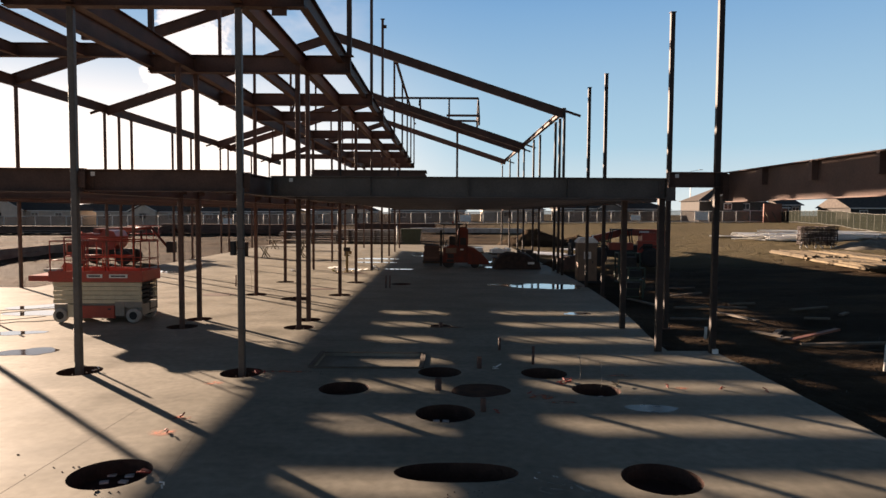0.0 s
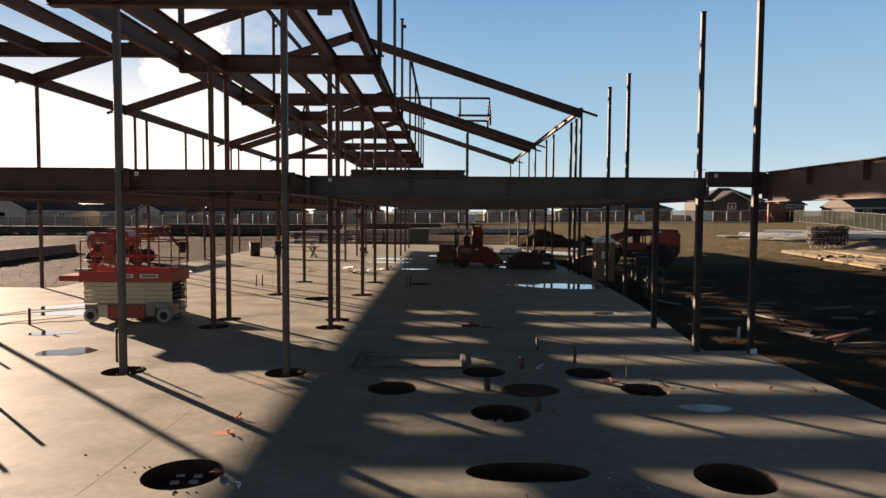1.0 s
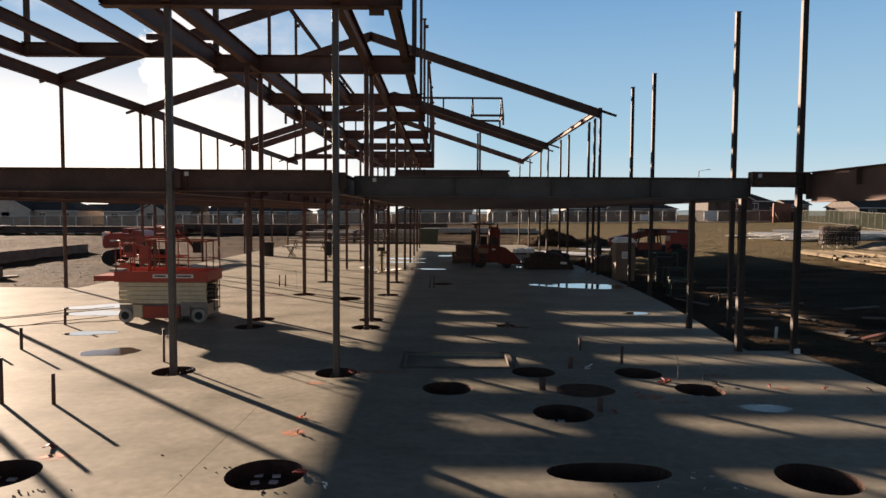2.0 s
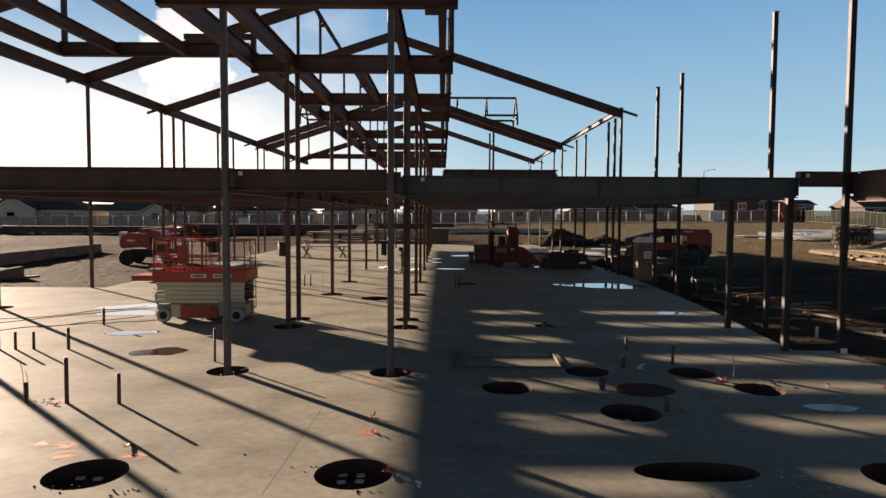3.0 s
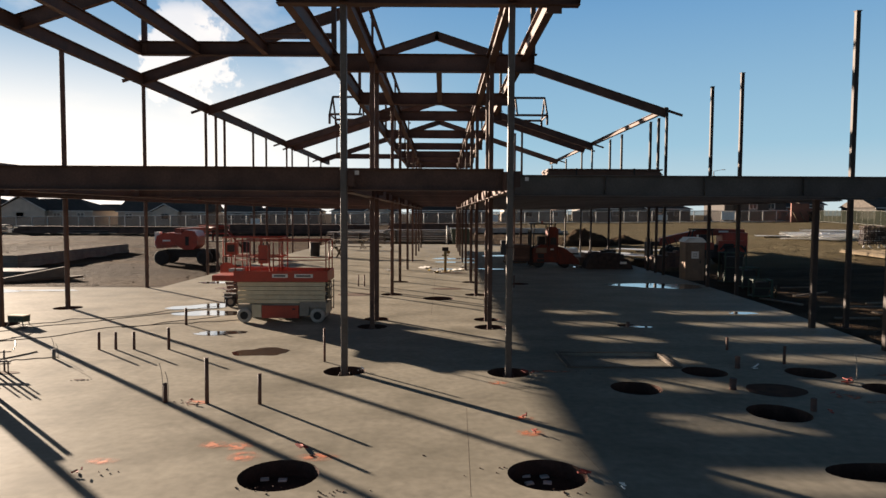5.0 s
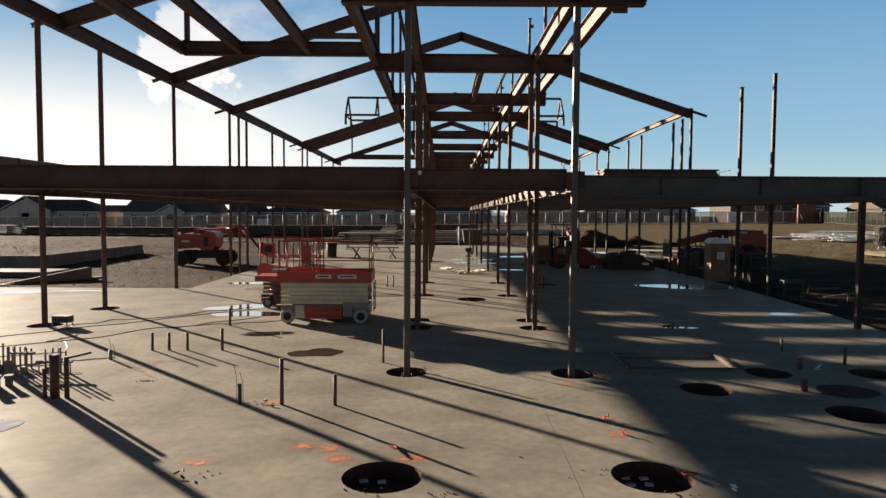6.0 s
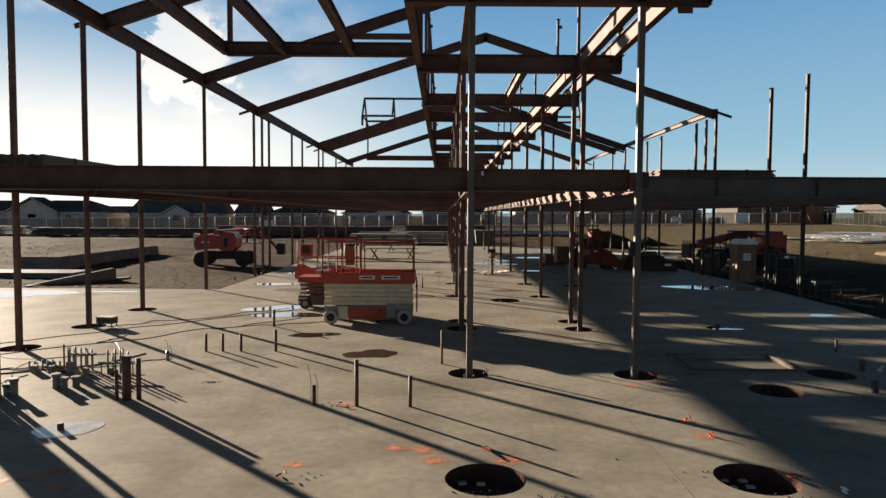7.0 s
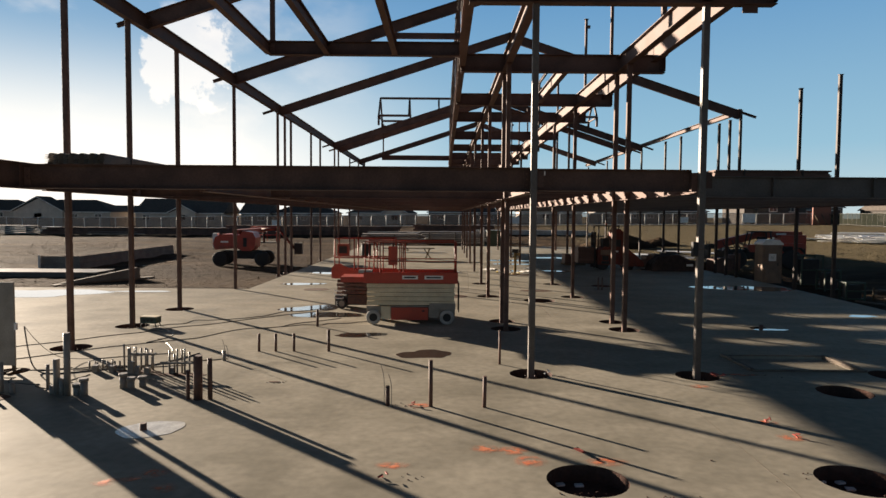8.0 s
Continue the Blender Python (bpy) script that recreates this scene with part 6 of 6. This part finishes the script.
for i, (x, y, w, d, tn) in enumerate(((-4.2, 34.9, 0.35, 0.2, 20), (-5.5, 35.2, 0.25, 0.2, 60), (-3.7, 35.5, 0.3, 0.15, -15), (-6.0, 36.2, 0.3, 0.3, 35))):
    o = thing("paper_scrap", "crumpled white paper scrap lying on the slab", "scrap", pose(x, y, 0.0, 0, 0, tn), "scraps on the slab")
    bm = bmesh.new()
    add_prism(bm, [(-w, 0.0), (-w * 0.4, 0.07), (0, 0.03), (w * 0.5, 0.09), (w, 0.0), (w * 0.5, 0.08), (0, 0.02), (-w * 0.4, 0.06)], -d, d)
    part("sheet", bm, M_WHITE, o)
for i, (x, y, s) in enumerate(((-5.3, 33.2, 0.35), (-4.6, 34.0, 0.3), (-5.9, 34.6, 0.3))):
    ribbon_scrap(x, y, s, M_YELLOW, "yellow strapping offcut lying on the slab", 60 + i)
# far table, barrel and generator boxes on the slab
for x, y, tn in ((-10.9, 44.5, 4), (-13.0, 55.0, -3)):
    o = thing("work_table", "long low work table of boards on sawhorses", "work table", pose(x, y, 0, 0, 0, tn), "work tables on the slab")
    box_part("top", M_WOOD, o, (-1.7, -0.45, 0.72), (1.7, 0.45, 0.77), 0.004)
    for u in (-1.2, 1.2):
        for s in (-1, 1):
            rod("leg", M_WOOD, o, (u + 0.2, 0.3 * s, 0.72), (u - 0.1, 0.4 * s, 0), 0.035, seg=6)
            rod("leg", M_WOOD, o, (u - 0.2, 0.3 * s, 0.72), (u + 0.3, 0.4 * s, 0), 0.035, seg=6)
o = thing("waste_barrel", "dark waste barrel standing on the slab", "barrel", pose(-13.95, 45.8, 0))
bm = bmesh.new()
add_tube(bm, (0, 0, 0), (0, 0, 0.95), 0.33, 20, 0.37)
part("drum", bm, M_BLACK, o)
bm = bmesh.new()
add_tube(bm, (0, 0, 0.93), (0, 0, 0.99), 0.39, 20)
part("rim", bm, M_STEEL, o)

# ---------------------------------------------------------------- fence
def fence_run(name, a, b, step, height, mat, label, thin=1.0, steel=M_FENCE):
    o = thing(name, label, "fence")
    a, b = Vector((*a, 0)), Vector((*b, 0))
    n = int((b - a).length / step)
    tops = []
    for i in range(n + 1):
        p = a.lerp(b, i / n)
        z = gz(p.x, p.y)
        tops.append((p.x, p.y, z))
        rod("post", steel, o, (p.x, p.y, z - 0.2), (p.x, p.y, z + height + 0.06), 0.085 * thin, seg=6)
    for p, q in zip(tops, tops[1:]):
        for h, r in ((height, 0.065 * thin), (0.15, 0.08 * thin)):
            rod("rail", steel, o, (p[0], p[1], p[2] + h), (q[0], q[1], q[2] + h), r, seg=6)
        d = (Vector(q) - Vector(p)).normalized()
        s = Vector((-d.y, d.x, 0)) * 0.02
        bm = bmesh.new()
        vs = [bm.verts.new(Vector(c) + k * s + Vector((0, 0, h))) for k in (-1, 1) for c, h in ((p, 0.18), (q, 0.18), (q, height - 0.04), (p, height - 0.04))]
        for f in ((0, 1, 2, 3), (7, 6, 5, 4), (0, 4, 5, 1), (1, 5, 6, 2), (2, 6, 7, 3), (3, 7, 4, 0)):
            bm.faces.new([vs[j] for j in f])
        part("screen", bm, mat, o)
    return o


fence_run("site_fence", (-110, 112), (62, 122), 2.6, 2.15, M_FABRIC, "long site fence of grey posts and rails with dark screening")
fence_run("slatted_fence", (62.3, 121.5), (44, 62), 2.4, 2.0, M_SLAT, "greenish slatted site fence of grey posts and rails", 0.4, M_GALV)


for x, y, w, h in ((47.5, 120.9, 2.4, 1.6), (35.2, 120.2, 1.8, 1.0), (4.0, 118.3, 2.0, 1.2), (-38.0, 115.9, 1.6, 1.0)):
    o = thing("fence_sign", "plain white notice board hung on the site fence", "sign", pose(x, y, gz(x, y) + 0.45), "boards on the fence")
    box_part("board", M_WHITE, o, (-w / 2, -0.04, 0), (w / 2, 0.0, h), 0.01)
    for u in (-w * 0.4, w * 0.4):
        rod("clip", M_FENCE, o, (u, 0.0, h * 0.9), (u, 0.12, h * 0.9), 0.03, seg=6)

# ---------------------------------------------------------------- houses beyond the fence
def house(x, y, w, d, wall, pitch, label, wallmat, gable=None, hip=True):
    """A one-storey house, its long side towards the site, with a hipped or gabled roof and windows."""
    o = thing("house", label, "house", pose(x, y, gz(x, y) - 0.1), "houses beyond the fence")
    box_part("wall", wallmat, o, (0, 0, 0), (w, d, wall), 0)
    e, rise = 0.45, pitch * (d / 2 + 0.45)
    inset = (d / 2) if hip else 0.0
    bm = bmesh.new()
    lo = [bm.verts.new(p) for p in ((-e, -e, wall), (w + e, -e, wall), (w + e, d + e, wall), (-e, d + e, wall))]
    hi = [bm.verts.new((inset - e * (0 if hip else 1), d / 2, wall + rise)), bm.verts.new((w - inset + e * (0 if hip else 1), d / 2, wall + rise))]
    for f in ((lo[0], lo[1], hi[1], hi[0]), (lo[2], lo[3], hi[0], hi[1]), (lo[1], lo[2], hi[1]), (lo[3], lo[0], hi[0]), (lo[3], lo[2], lo[1], lo[0])):
        bm.faces.new(f)
    part("roof", bm, M_ROOF, o)
    box_part("fascia", M_WHITE, o, (-e, -e - 0.03, wall - 0.16), (w + e, -e - 0.003, wall + 0.02), 0)
    if gable:
        g0, gw = gable
        bm = bmesh.new()
        add_prism(bm, [(g0, 0), (g0 + gw, 0), (g0 + gw, wall), (g0 + gw / 2, wall + gw * 0.26), (g0, wall)], -1.2, -0.004)
        part("gable_wall", bm, wallmat, o)
        bm = bmesh.new()
        add_prism(bm, [(g0 - 0.5, wall - 0.08), (g0 + gw / 2, wall + gw * 0.29), (g0 + gw + 0.5, wall - 0.08), (g0 + gw + 0.5, wall + 0.14), (g0 + gw / 2, wall + gw * 0.29 + 0.25), (g0 - 0.5, wall + 0.14)], -1.6, d * 0.3)
        part("gable_roof", bm, M_ROOF, o)
        bm = bmesh.new()
        add_prism(bm, [(g0 - 0.5, wall - 0.1), (g0 + gw / 2, wall + gw * 0.29 - 0.02), (g0 + gw + 0.5, wall - 0.1), (g0 + gw + 0.5, wall + 0.08), (g0 + gw / 2, wall + gw * 0.29 + 0.18), (g0 - 0.5, wall + 0.08)], -1.66, -1.605)
        part("barge_board", bm, M_WHITE, o)
    for i in range(max(int(w / 4.5), 2)):
        u = w * (i + 0.5) / max(int(w / 4.5), 2)
        if gable and gable[0] - 1 < u < gable[0] + gable[1] + 1:
            u, v = gable[0] + gable[1] / 2, -1.2
        else:
            v = 0.0
        fr = box_part("window", M_WHITE, o, (u - 0.8, v - 0.06, wall - 1.65), (u + 0.8, v - 0.003, wall - 0.4), 0)
        box_part("pane", M_GLASS, fr, (u - 0.68, v - 0.075, wall - 1.53), (u - 0.04, v - 0.062, wall - 0.52), 0)
        box_part("pane", M_GLASS, fr, (u + 0.04, v - 0.075, wall - 1.53), (u + 0.68, v - 0.062, wall - 0.52), 0)
    return o


T_H = "grey single-storey house with a dark shingle roof"
for x, y, w, d, wall, pitch, mat, gable, hip in ((-133, 168, 18, 12, 3.6, 0.45, M_CLAY, None, True), (-101, 142, 20.5, 12, 3.3, 0.42, M_CLAY, (0.4, 10.5), True), (-97, 165, 17, 9, 3.4, 0.35, M_CLAY, None, True),
                                                 (-76, 144, 19, 12, 3.2, 0.5, M_CLAY, (8.0, 5.5), False), (-53.5, 146, 6, 10, 2.9, 0.45, M_PALE, None, False), (-47, 148, 14, 10, 3.0, 0.42, M_PALE, None, True), (-30, 148, 15, 11, 2.9, 0.42, M_CLAY, (8, 5), True),
                                                 (-12, 150, 17, 11, 2.9, 0.4, M_PALE, None, True), (9, 150, 14, 10, 2.9, 0.4, M_CLAY, (3, 5), True), (26, 148, 16, 10, 3.0, 0.4, M_PALE, (9, 5), False),
                                                 (49.8, 128, 12, 10, 4.2, 0.5, M_TAUPE, (2.0, 6.0), True), (39.5, 150, 12, 10, 2.9, 0.4, M_TAUPE, None, True), (61, 131, 7.5, 9, 3.0, 0.3, M_BROWNHOUSE, None, True), (70.5, 138, 4.5, 6, 3.6, 0.3, M_TAUPE, None, False), (78, 126, 20, 11, 2.9, 0.4, M_TAUPE, None, False), (98, 132, 13, 10, 2.9, 0.4, M_CLAY, None, True), (112, 120, 18, 11, 2.9, 0.4, M_CLAY, None, True)):
    house(x, y, w, d, wall, pitch, T_H if mat is M_CLAY else "dark taupe single-storey house with a shingle roof" if mat is M_TAUPE else "red-brown single-storey house with a dark shingle roof" if mat is M_BROWNHOUSE else "pale single-storey house with a dark shingle roof", mat, gable, hip)
# board wall with props inside the fence
o = thing("mock_up_wall", "red-brown mock-up wall held by pale raking props", "wall panel", pose(57, 117, gz(57, 117)))
box_part("panel", M_BROWNHOUSE, o, (0, 0, 0), (3.2, 0.25, 3.4), 0.01)
for u in (0.2, 1.5, 2.9):
    rod("prop", M_WOOD, o, (u, 0, 2.0), (u + 0.5, -1.2, 0), 0.06, seg=6)


def street_lamp(x, y, h):
    o = thing("street_lamp", "thin grey street lamp with a curved arm", "street lamp", pose(x, y, gz(x, y)), "street lamps")
    rod("pole", M_DECK, o, (0, 0, 0), (0, 0, h), 0.1, seg=8)
    rod("arm", M_DECK, o, (0, 0, h), (1.8, 0, h + 0.35), 0.05, seg=6)
    box_part("lantern", M_GREYP, o, (1.7, -0.15, h + 0.3), (2.4, 0.15, h + 0.42), 0.02)


street_lamp(52.5, 140, 10.5)
